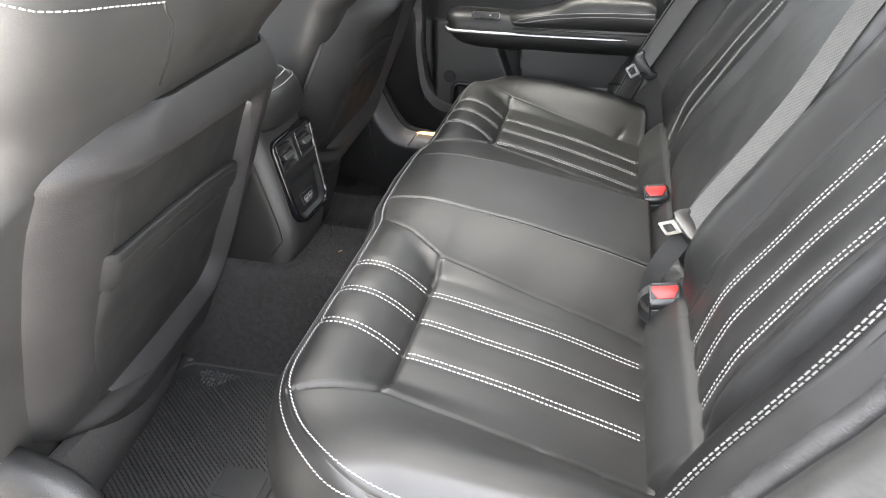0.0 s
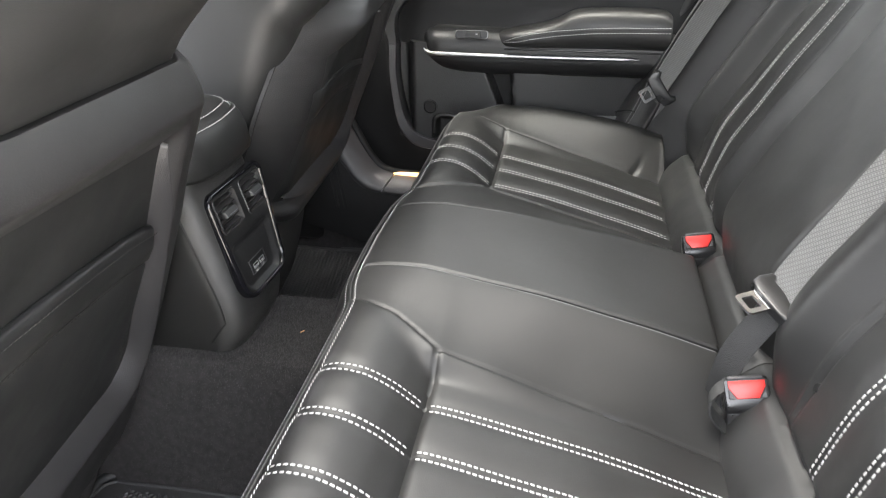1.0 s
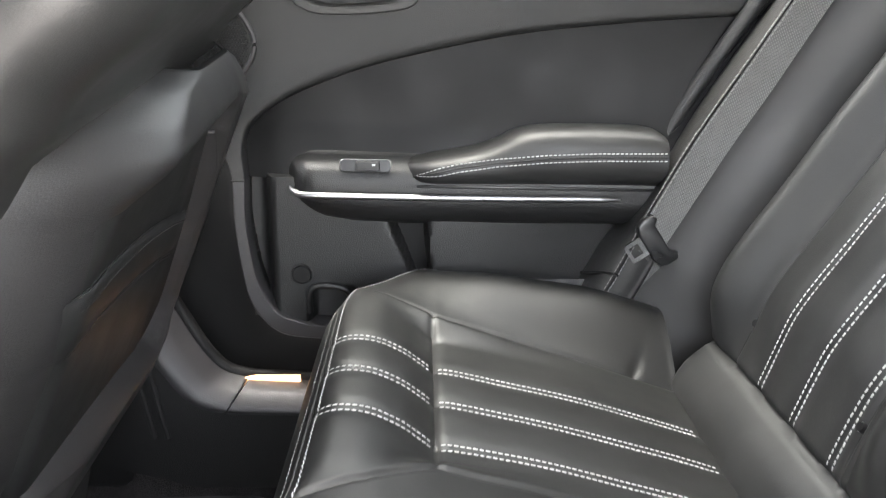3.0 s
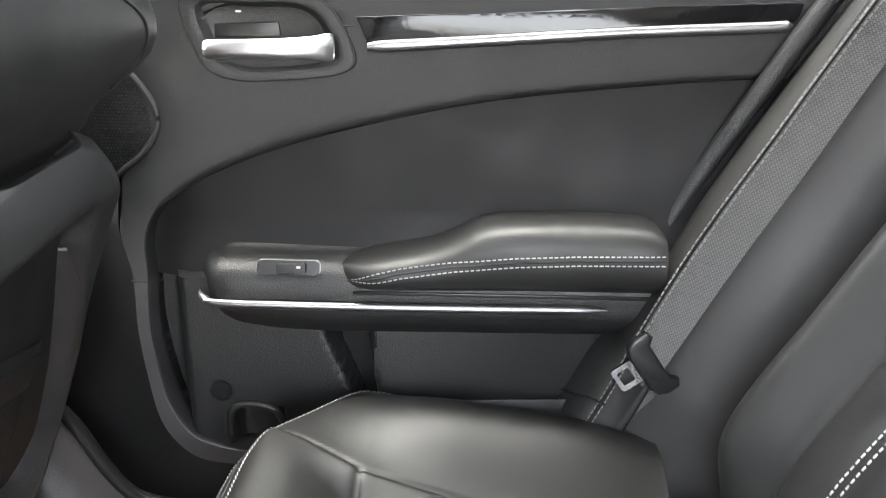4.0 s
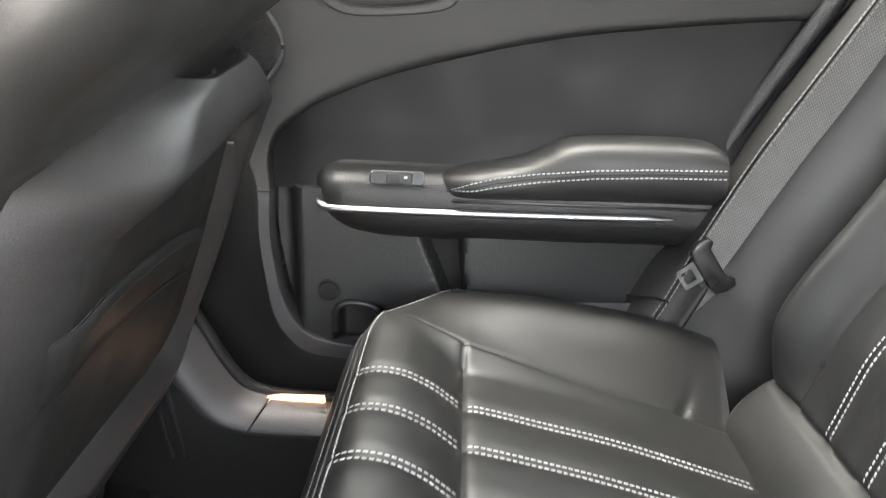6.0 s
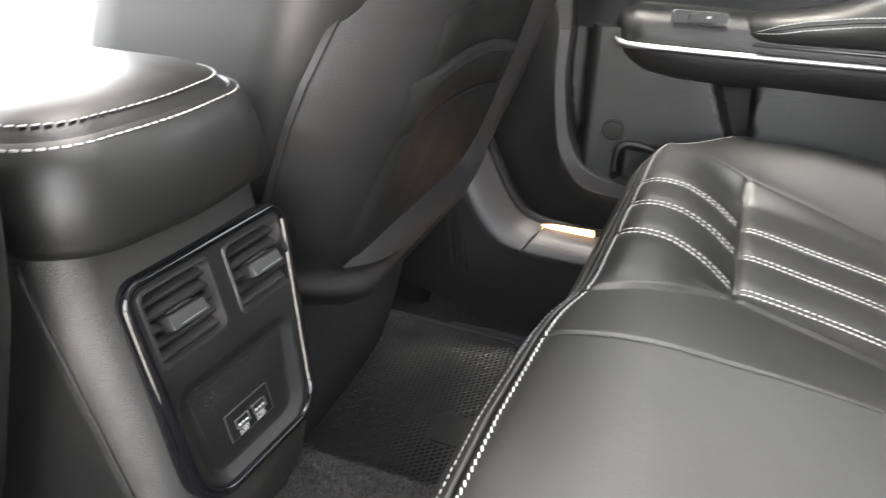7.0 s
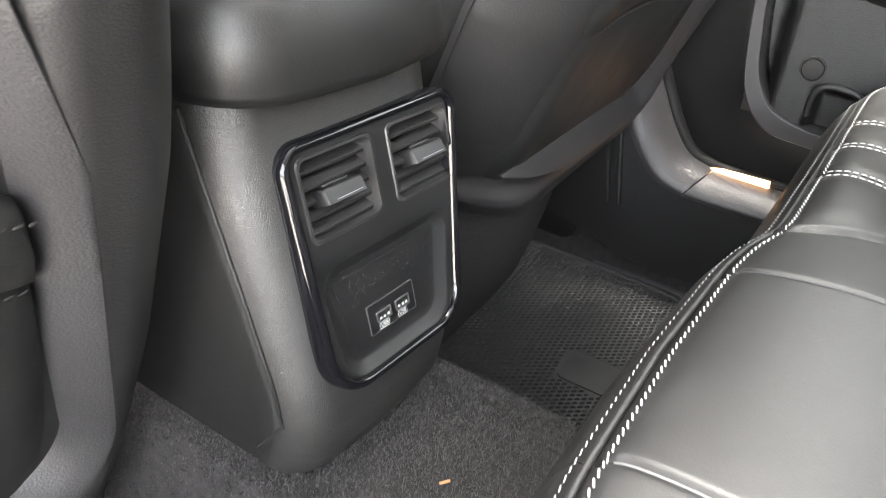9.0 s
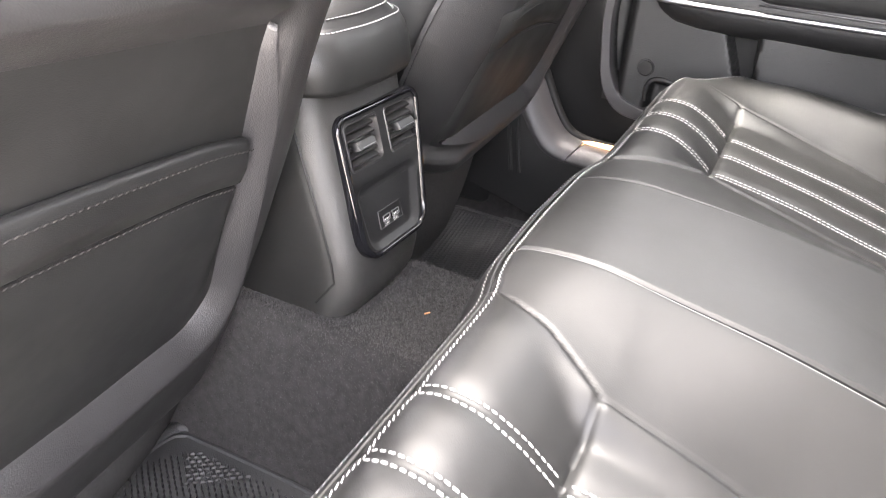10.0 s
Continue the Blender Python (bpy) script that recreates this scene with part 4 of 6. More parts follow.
TRAY = -0.0035
loop_strip("socket_plate", [[panel(u, v, w) for u, v in lp] for lp, w in ((low_outline(0.0), -0.006), (low_outline(0.0), 0.0016), (low_outline(0.0006), 0.002), (tray_outline(-0.0012), 0.002), (tray_outline(0.0), 0.0014), (tray_outline(0.0055), TRAY + 0.0006), (tray_outline(0.0075), TRAY), (tray_outline(0.0118), TRAY))], PANEL, console, "smooth black lower plate with a shallow tray")
slab("tray_floor", tray_outline(0.0112), lambda u, v, w: panel(u, v, TRAY - 0.004 + w), 0.0042, PANEL, console, "matt floor of the tray", 0)
for vi, (cu, cv) in enumerate(VENTS):
    vent = new("air_vent")
    vent.parent = console
    vent["label"] = "air vent with five black vanes"
    loop_strip("vent_frame", [[panel(cu + u * g, cv + v * h, w) for u, v in ((a / (VW / 2), b / (VH / 2)) for a, b in rounded(VW, VH, 0.005))] for g, h, w in ((VW / 2 + 0.0018, VH / 2 + 0.0018, 0.002), (VW / 2 + 0.0013, VH / 2 + 0.0013, 0.003), (VW / 2 - 0.0003, VH / 2 - 0.0003, 0.003), (VW / 2 - 0.002, VH / 2 - 0.002, -0.004), (VW / 2 - 0.0022, VH / 2 - 0.0022, -0.014))], SHELL, vent, "dark rim of the vent")
    slab("duct", rounded(VW, VH, 0.004), lambda u, v, w: panel(cu + u, cv + v, w - 0.022), 0.002, RUBBER, vent, "dark duct behind the vanes", 0)
    for k in range(5):
        v0 = cv - VH / 2 + (k + 0.95) * VH / 5.3
        P = []
        for s in np.linspace(0, 1, 5):
            w = -0.015 + 0.0135 * s
            v = v0 - 0.0062 * s + 0.0012 * math.sin(math.pi * s)
            P.append([tuple(panel(cu + u, v, w)) for u in np.linspace(-VW / 2 + 0.0022, VW / 2 - 0.0022, 5)])
        sheet("vane", np.array(P), SHELL, vent, tuple(PV * 0.0018))
    # thumb tab: flared body, fine ribbed pad on top, bright line along its lower lip
    tu, tv = cu + (-0.0015, 0.002)[vi], cv - 0.0025
    PM = Matrix(((PU.x, PV.x, PW.x, 0), (PU.y, PV.y, PW.y, 0), (PU.z, PV.z, PW.z, 0), (0, 0, 0, 1)))
    tab_m = Matrix.Translation(panel(tu, tv, -0.007)) @ PM @ pose(0, 0, 0, -24, 0, 0)
    form = [(-0.0125, -0.008), (0.0125, -0.008), (0.0148, 0.004), (0.0155, 0.0105), (0.0140, 0.0135), (-0.0140, 0.0135), (-0.0155, 0.0105), (-0.0148, 0.004)]
    slab("thumb_tab", form, lambda u, v, w: tab_m @ Vector((u, w - 0.0052 - 0.0025 * max(0, (v - 0.004) / 0.01), v)), 0.0096, PANEL, vent, "dark grey thumb tab", 0.0022, 3)
    slab("ribbed_pad", rounded(0.019, 0.0105, 0.0012), lambda u, v, w: tab_m @ Vector((u, 0.0044 - 0.0025 * max(0, (v + 0.0045 - 0.004) / 0.01) + w, v + 0.0045)), 0.0004, SHELL, vent, "ribbed pad on the tab", 0)
    V, F = [], []
    for i in range(17):
        for j in range(9):
            u, v = -0.0085 + i * 0.00106, 0.0 + j * 0.00112
            h = 0.0048 - 0.0025 * max(0, (v - 0.004) / 0.01)
            o = len(V)
            V += [tab_m @ Vector((u + a * 0.00036, h, v + b * 0.00036)) for a, b in ((-1, -1), (1, -1), (1, 1), (-1, 1))] + [tab_m @ Vector((u, h + 0.0003, v))]
            F += [(o, o + 1, o + 4), (o + 1, o + 2, o + 4), (o + 2, o + 3, o + 4), (o + 3, o, o + 4)]
    grip = mesh_part("grip_dots", V, F, GREY_THREAD, vent, "fine grid of grip points", False)
    grip["kind"] = "stuff"
    box("tab_edge", (0.020, 0.0003, 0.0004), SATIN, vent, tab_m @ pose(0.0015, -0.0062, 0.0136), 0, "bright lower edge of the tab")

# sockets with their lettering
SU, SV = -0.0035, -0.0270
PR = Matrix(((PU.x, PV.x, PW.x), (PU.y, PV.y, PW.y), (PU.z, PV.z, PW.z))).to_euler()
loop_strip("insert_frame", [[panel(SU + u, SV + v, TRAY + w) for u, v in rounded(a, b, 0.0010)] for a, b, w in ((0.0420, 0.0192, 0.0), (0.0420, 0.0192, 0.0016), (0.0411, 0.0183, 0.0016))], GREY_PLASTIC, console, "thin paler edge of the insert")
slab("socket_insert", rounded(0.0410, 0.0182, 0.0008), lambda u, v, w: panel(SU + u, SV + v, TRAY + w), 0.0012, SMOOTH, console, "black insert with two charging sockets", 0.0003, 1)
for k in (-1, 1):
    pu, pv = SU + 0.0005 + k * 0.0085, SV - 0.0005
    loop_strip("socket_rim", [[panel(pu + u, pv + v, TRAY + w) for u, v in rounded(a, b, 0.0007)] for a, b, w in ((0.0130, 0.0066, 0.001), (0.0130, 0.0066, 0.0019), (0.0112, 0.0050, 0.0019), (0.0112, 0.0050, -0.003))], CHROME, console, "bright steel socket rim")
    slab("socket_hole", rounded(0.0112, 0.0050, 0.0005), lambda u, v, w: panel(pu + u, pv + v, TRAY + w + 0.0010), 0.0005, RUBBER, console, "dark socket opening", 0)
    for j in range(3):
        slab("socket_contact", rounded(0.0017, 0.0016, 0.0003), lambda u, v, w: panel(pu - 0.0034 + j * 0.0034 + u, pv - 0.0011 + v, TRAY + w + 0.0014), 0.0004, WHITE, console, "pale contact", 0)
    lv = SV - 0.0065
    loop_strip("label_frame", [[panel(pu - 0.001 + u, lv + v, TRAY + 0.0014) for u, v in rounded(a, b, 0.0009)] for a, b in ((0.0088, 0.0042), (0.0082, 0.0036))], WHITE, console, "thin white frame")
    text = bpy.data.curves.new("lettering", "FONT")
    text.body = "USB"
    text.size = 0.0037
    text.align_x, text.align_y = "CENTER", "CENTER"
    text.materials.append(WHITE)
    tx = new("lettering", text)
    tx.parent = console
    tx.location = panel(pu - 0.001, lv, TRAY + 0.0015) - console.location
    tx.rotation_euler = PR


# ---- front seats ----
def front_seat(side, x0, skew, label):
    """A front seat from behind: leather body, rounded hard shell with a sunken pocket panel, carpet flap, lower cover. side -1 near the open door, +1 beyond. x0: where the pocket's field lies; skew: its turn."""
    st = thing("front_seat", label, "car seat", "front seats", at=(-0.5, side * 0.37, 0.1))
    yc = side * 0.365
    dx = x0 + 0.318
    near = side < 0

    def plane(y, z, out=0.0):
        """A point at height z and place y on the seat's rear field, moved out of it."""
        x = x0 + (z - 0.455) * 0.417 - skew * (y - side * 0.17)
        return np.stack([x + 0.923 * out, y + 0 * x, z - 0.385 * out], -1)

    # hard shell: inner and outer edge by height; its upper edge falls towards the console
    slope, ref = (0.044, 0.566) if near else (0.10, 0.5)
    ZT = 0.648

    def level(a, z):
        """Height measured along the slanting upper edge."""
        return z - slope * np.maximum(0, ref - a) * ease(0.42, 0.62, z)

    zi = ([0.135, 0.15, 0.18, 0.25, 0.35] if near else [0.258, 0.266, 0.28, 0.305, 0.36]) + [0.46, 0.50, 0.54, 0.575, 0.61, 0.63, 0.643, ZT]
    yi_ = [0.19, 0.135, 0.11, 0.096, 0.092, 0.098, 0.104, 0.112, 0.115, 0.116, 0.117, 0.120, 0.135] if near else [0.25, 0.19, 0.165, 0.145, 0.128, 0.119, 0.126, 0.140, 0.158, 0.190, 0.220, 0.262, 0.315]
    yo_ = [0.43, 0.475, 0.51, 0.585, 0.618, 0.645, 0.652, 0.657, 0.658, 0.652, 0.637, 0.61, 0.57] if near else [0.46, 0.52, 0.555, 0.585, 0.60, 0.585, 0.575, 0.568, 0.565, 0.565, 0.562, 0.552, 0.53]
    round_in, drop_in, round_out, drop_out = (0.05, 0.042, 0.14, 0.068) if near else (0.10, 0.078, 0.035, 0.02)
    zr = np.concatenate([np.linspace(zi[0], zi[0] + 0.115, 30), np.linspace(zi[0] + 0.12, 0.54, 34), np.linspace(0.545, 0.612, 16), np.linspace(0.615, ZT, 18)])
    z_low = 0.232 if near else 0.312

    def f_bar(z):
        """The panel's edge on the side that faces the camera's way in: a crisp wall."""
        return np.interp(z, [0.235, 0.555], [0.146, 0.2]) if near else np.interp(z, [0.30, 0.37, 0.44, 0.50, 0.58], [0.566, 0.566, 0.548, 0.524, 0.485])

    def f_ridge(z):
        """The panel's other edge, where the shell swells softly."""
        return np.interp(z, [0.24, 0.5, 0.6], [0.50, 0.555, 0.575]) if near else np.interp(z, [0.30, 0.5, 0.6], [0.165, 0.186, 0.2])

    sg = 1 if near else -1

    def fall_at(a, z):
        """How far the shell curves away towards its edges."""
        lo, hi = np.interp(z, zi, yi_), np.interp(z, zi, yo_)
        e1, e2 = np.clip((a - lo) / round_in, 0, 1), np.clip((hi - a) / round_out, 0, 1)
        return drop_in * (1 - e1) ** (2.2 if near else 1.9) + drop_out * (1 - e2) ** (1.9 if near else 2.2)

    def shell_out(a, z, sunk=1.0):
        rim = np.interp(z, [0.15, 0.3, 0.5, 0.6], [0.026, 0.024, 0.02, 0.02])
        db = z - z_low + 0 * a
        d1 = sg * (a - f_bar(z)) + 0.009
        d2 = sg * (f_ridge(z) - a)
        r = 0.045
        inside = np.minimum(d1, db)
        both = (d1 < r) & (db < r)
        inside = np.where(both, np.minimum(inside, r - np.hypot(np.maximum(r - d1, 0), np.maximum(r - db, 0))), inside)
        field = ease(-0.009, 0.009, inside) * ease(-0.07, 0.05, d2) * (1 - ease(0.565, 0.612, z - 0.057 * (a - 0.2)))
        out = rim - (rim + 0.001) * field * sunk
        fall = fall_at(a, z) + 0.028 * np.clip((z - 0.616) / 0.032, 0, 1) ** 1.3
        return out - np.minimum(fall, 0.075) - 0.02 * (1 - ease(zi[0], zi[0] + 0.03, z))

    us = 0.5 + 0.5 * np.sin(np.linspace(-1, 1, 110) * math.pi / 2)
    rows = []
    for z in zr:
        lo, hi = np.interp(z, zi, yi_), np.interp(z, zi, yo_)
        a = lo + (hi - lo) * us
        rows.append(plane(side * a, level(a, z), shell_out(a, z)))
    sheet("back_shell", np.array(rows), SHELL, st, (-0.005, 0, 0.002), "hard dark plastic seat back shell", 70)
    # paler bevel between the sunken panel and the rim: down one side and along the bottom
    corner = 0.045
    path = [(float(f_bar(z)), z) for z in np.linspace(0.577, z_low + 0.012 + corner, 44)]
    yb = path[-1][0]
    for an in np.linspace(0.1, 1, 12):
        path.append((yb + sg * corner * (1 - math.cos(an * math.pi / 2)), z_low + 0.012 + corner * (1 - math.sin(an * math.pi / 2))))
    end = 0.455 if near else 0.2
    ys_ = np.linspace(path[-1][0] + sg * 0.006, end, 40)
    path += [(y, z_low + 0.012 + (0.08 * max(0, y - 0.32) if near else 0.03 * max(0, 0.5 - y))) for y in ys_]
    path = np.array(path)
    tn = np.gradient(path, axis=0)
    tn /= np.linalg.norm(tn, axis=1, keepdims=True)
    nrm = sg * np.column_stack([tn[:, 1], -tn[:, 0]])
    rows = []
    k = np.arange(len(path))
    taper = np.minimum(1, np.minimum(k / 16 + 0.12, (len(path) - k) / 16))
    for w, f in ((-0.0015, 0.0), (0.0, 0.1), (0.008, 0.55), (0.015, 0.93), (0.018, 1.0), (0.0195, 0.95)):
        q = path + nrm * (w * taper)[:, None]
        edge = path + nrm * 0.0195
        o = 0.0012 + f * (np.maximum(0, shell_out(edge[:, 0], edge[:, 1], 0.0)) + 0.0006 - 0.0012)
        rows.append(plane(side * q[:, 0], level(q[:, 0], q[:, 1]), o * taper ** 0.5))
    sheet("frame_bevel", np.array(rows), BEVEL, st, (-0.004, 0, 0), "paler bevelled frame round the pocket panel", 60)
    # leather field and pocket
    rows = []
    for z in np.linspace(z_low + 0.004, 0.60, 44):
        a = f_bar(z) - sg * 0.006 + (f_ridge(z) - f_bar(z)) * np.linspace(0, 1, 44)
        zz = np.minimum(z, 0.585 + 0.057 * (a - 0.2))
        rows.append(plane(side * a, level(a, zz), 0.0012 - 0.004 * ease(0.9, 1, np.linspace(0, 1, 44)) - fall_at(a, zz)))
    sheet("back_panel", np.array(rows), LEATHER_SOFT, st, (-0.004, 0, 0), "soft black leather panel", 70)
    # pocket: a rolled hem that dips towards one side, then a slack leather front
    lip = ((0.166, 0.19, 0.24, 0.34, 0.41, 0.49, 0.555), (0.460, 0.466, 0.4775, 0.491, 0.4985, 0.5055, 0.508)) if near else ((0.19, 0.2, 0.225, 0.27, 0.35, 0.43, 0.51), (0.486, 0.498, 0.505, 0.511, 0.509, 0.498, 0.482))
    ai = np.linspace(0.166, 0.545, 50) if near else np.linspace(0.196, 0.512, 50)
    lip_z = curve(ai, *lip)
    q = np.linspace(0, 1, 50)
    bulge = 1.0 if near else 0.6
    edge = np.minimum(ease(0, 0.05, q), 1 - ease(0.95, 1, q))
    rows = []
    for dz, o in ((0.0, 0.001), (0.003, 0.006), (0.001, 0.010), (-0.008, 0.012), (-0.022, 0.0135), (-0.038, 0.0105), (-0.043, 0.0045), (-0.048, 0.0085), (-0.1, 0.007), (-0.16, 0.005), (-0.21, 0.0018), (-0.225, 0.0014)):
        zl = np.maximum(lip_z + dz, z_low + 0.006)
        b0, b1 = f_bar(zl), f_ridge(zl)
        al = np.clip(ai, np.minimum(b0, b1) + 0.003, np.maximum(b0, b1) - 0.003)
        rows.append(plane(side * al, zl, o * bulge * (0.25 + 0.75 * edge) - fall_at(al, zl)))
    sheet("pocket", np.array(rows), LEATHER_SOFT, st, (-0.0025, 0, 0), "black leather map pocket with a rolled hem", 70)
    inn = slice(2, 48)
    yl = side * ai
    stitching("pocket_stitching", [plane(yl, lip_z - 0.005, 0.0118 * bulge - fall_at(ai, lip_z))[inn], plane(yl, lip_z - 0.0455, 0.0072 * bulge - fall_at(ai, lip_z))[inn]], DARK_THREAD, st, (0.92, 0, -0.38), length=0.0048, width=0.0012, step=0.0062, lift=0.0008, label="dark thread on the pocket hem", slant=0.35)
    # leather body in front of the shell, wrapping round its edge
    base_o, rise = (-0.028, 0.046) if near else (-0.048, 0.061)

    def body_out(a, z):
        """How far the leather's rear face stands out of the field."""
        up_z = z + slope * np.maximum(0, ref - a)
        swell = 0.3 * ease(0.61, 0.648, up_z) + 0.7 * ease(0.646, 0.75, up_z)
        # the upper back curves forward to the headrest
        return base_o + rise * swell * (1 - ease(0.42, 0.76, a) if near else 1) - 2.2 * np.maximum(0, z - 0.665) ** 2

    rows = []
    for z in np.concatenate([np.linspace(0.12, 0.6, 26), np.linspace(0.61, 0.93, 34)]):
        lo = np.interp(z, [0.12, 0.2, 0.4, 0.62, 0.67, 0.8, 0.86, 0.91, 0.93], [0.2, 0.16, 0.125, 0.125, 0.125, 0.12, 0.17, 0.26, 0.36])
        if near:
            lo -= 0.045 * ease(0.58, 0.66, z) * (1 - ease(0.8, 0.86, z))
            hi = np.interp(z, [0.12, 0.2, 0.4, 0.62, 0.668, 0.7, 0.742, 0.8, 0.86, 0.91, 0.93], [0.60, 0.65, 0.70, 0.725, 0.73, 0.735, 0.74, 0.74, 0.69, 0.58, 0.45])
        else:
            hi = np.interp(z, [0.12, 0.2, 0.4, 0.62, 0.668, 0.69, 0.715, 0.742, 0.768, 0.8, 0.86, 0.91, 0.93], [0.53, 0.55, 0.59, 0.60, 0.602, 0.62, 0.63, 0.615, 0.585, 0.55, 0.5, 0.45, 0.4])
        d = np.interp(z, [0.12, 0.5, 0.8, 0.9, 0.93], [0.2, 0.22, 0.16, 0.08, 0.03])
        if near:
            d += 0.1 * ease(0.58, 0.66, z) * (1 - ease(0.82, 0.9, z))
            hi -= 0.02 * ease(0.58, 0.66, z)
        r = min(0.13 if near and z > 0.6 else 0.055, 0.45 * d, 0.45 * (hi - lo))
        ring = []
        outl = rounded(hi - lo, d, r, 10)
        # more points across the rear face, so that it can bow
        dense = []
        for i, ((u0, v0), (u1, v1)) in enumerate(zip(outl, outl[1:] + outl[:1])):
            m = 14 if i == 10 else 1
            dense += [(u0 + (u1 - u0) * j / m, v0 + (v1 - v0) * j / m) for j in range(m)]
        for u, v in dense:
            a = (lo + hi) / 2 + u
            if near and z > 0.6 and u < 0 and v > d / 2 - r:
                v += 0.55 * (d / 2 - v)
            o = v - d / 2 + base_o + (body_out(a, z) - base_o) * ease(-d / 2, d / 2, v)
            ring.append(plane(np.array(side * a), np.array(z), np.array(o)))
        ring.append(ring[0])
        rows.append(np.array(ring))
    rows = np.array(rows)
    inward = rows.mean(axis=1, keepdims=True) - rows
    sheet("backrest", rows, FRONT_LEATHER_LIT, st, inward * 0.03, "black leather backrest", 80)
    # seams on the upper leather
    if near:
        sa = np.linspace(0.511, 0.69, 44)
        zt = np.interp(sa, [0.511, 0.572, 0.613, 0.64, 0.69], [0.750, 0.753, 0.754, 0.754, 0.762])
        up = [(0.511, 0.749), (0.509, 0.742), (0.501, 0.733), (0.496, 0.719), (0.489, 0.702), (0.478, 0.68), (0.468, 0.661)]
    else:
        sa, zt = np.linspace(0.38, 0.443, 16), 0.765 + 0 * np.linspace(0, 1, 16)
        up = [(0.443, 0.765), (0.494, 0.76), (0.533, 0.748), (0.552, 0.731), (0.558, 0.71), (0.55, 0.685)]
    turn = np.clip(sa - 0.598, 0, 0.115) if near else 0 * sa
    turn = 0.12 - np.sqrt(0.12 ** 2 - turn ** 2)
    for off in (0.0, 0.011) if near else (0.0,):
        stitching("seam_stitching", [plane(side * sa, zt + off, body_out(sa, zt + off) - turn + 0.001)], THREAD, st, (0.92, 0, -0.38), length=0.005, width=0.0009, step=0.0062, lift=0.0012, label="white thread across the upper backrest")
    up = smooth_line([(a, b, 0) for a, b in up], 30)
    tube("seam", plane(side * up[:, 0], up[:, 1], body_out(up[:, 0], up[:, 1]) + 0.0002), 0.0014, RUBBER, st, "upright leather seam", 6)
    # seat cushion with carpeted rear flap
    rows = []
    for v in np.linspace(0, 1, 16):
        z = 0.2 - 0.165 * v + (0.10 * (1 - v) if not near else 0)
        y = side * np.linspace(0.115 + 0.01 * v, 0.55 - 0.03 * v, 30)
        x = -0.425 + dx - 0.05 * v - 0.015 * np.abs((y - yc) / 0.2) ** 3 + 0.01 * math.sin(math.pi * v) - skew * (y - side * 0.17)
        rows.append(np.stack([x, y, np.full_like(y, z)], -1))
    sheet("rear_flap", np.array(rows), FLAP, st, (-0.02, 0, 0), "charcoal carpet flap under the shell", 70)
    box("seat_base", (0.46, 0.44, 0.16), LEATHER, st, pose(-0.72 + dx, yc, 0.24), 0.05, "black leather front seat cushion", 4)
    box("seat_frame", (0.4, 0.38, 0.13), PLASTIC, st, pose(-0.70 + dx, yc, 0.09), 0.02, "black seat base")
    # rounded recliner cover low on the door side
    if not near:
        return st
    bm = bmesh.new()
    bmesh.ops.create_uvsphere(bm, u_segments=28, v_segments=16, radius=1)
    for v in bm.verts:
        c = v.co
        v.co = Vector(tuple(math.copysign(abs(q) ** 0.7, q) for q in c))
        v.co = Vector((v.co.x * 0.13, v.co.y * 0.03, v.co.z * 0.075))
    bm.transform(pose(-0.415 + dx, side * 0.615, 0.228, 0, 12, 0))
    part("hinge_cover", bm, PLASTIC, st, "rounded black plastic hinge cover")
    return st


front_seat(-1, -0.318, 0.077, "black leather front seat with pocketed back shell, near door")
front_seat(1, -0.270, 0.04, "black leather front seat with pocketed back shell, far door")


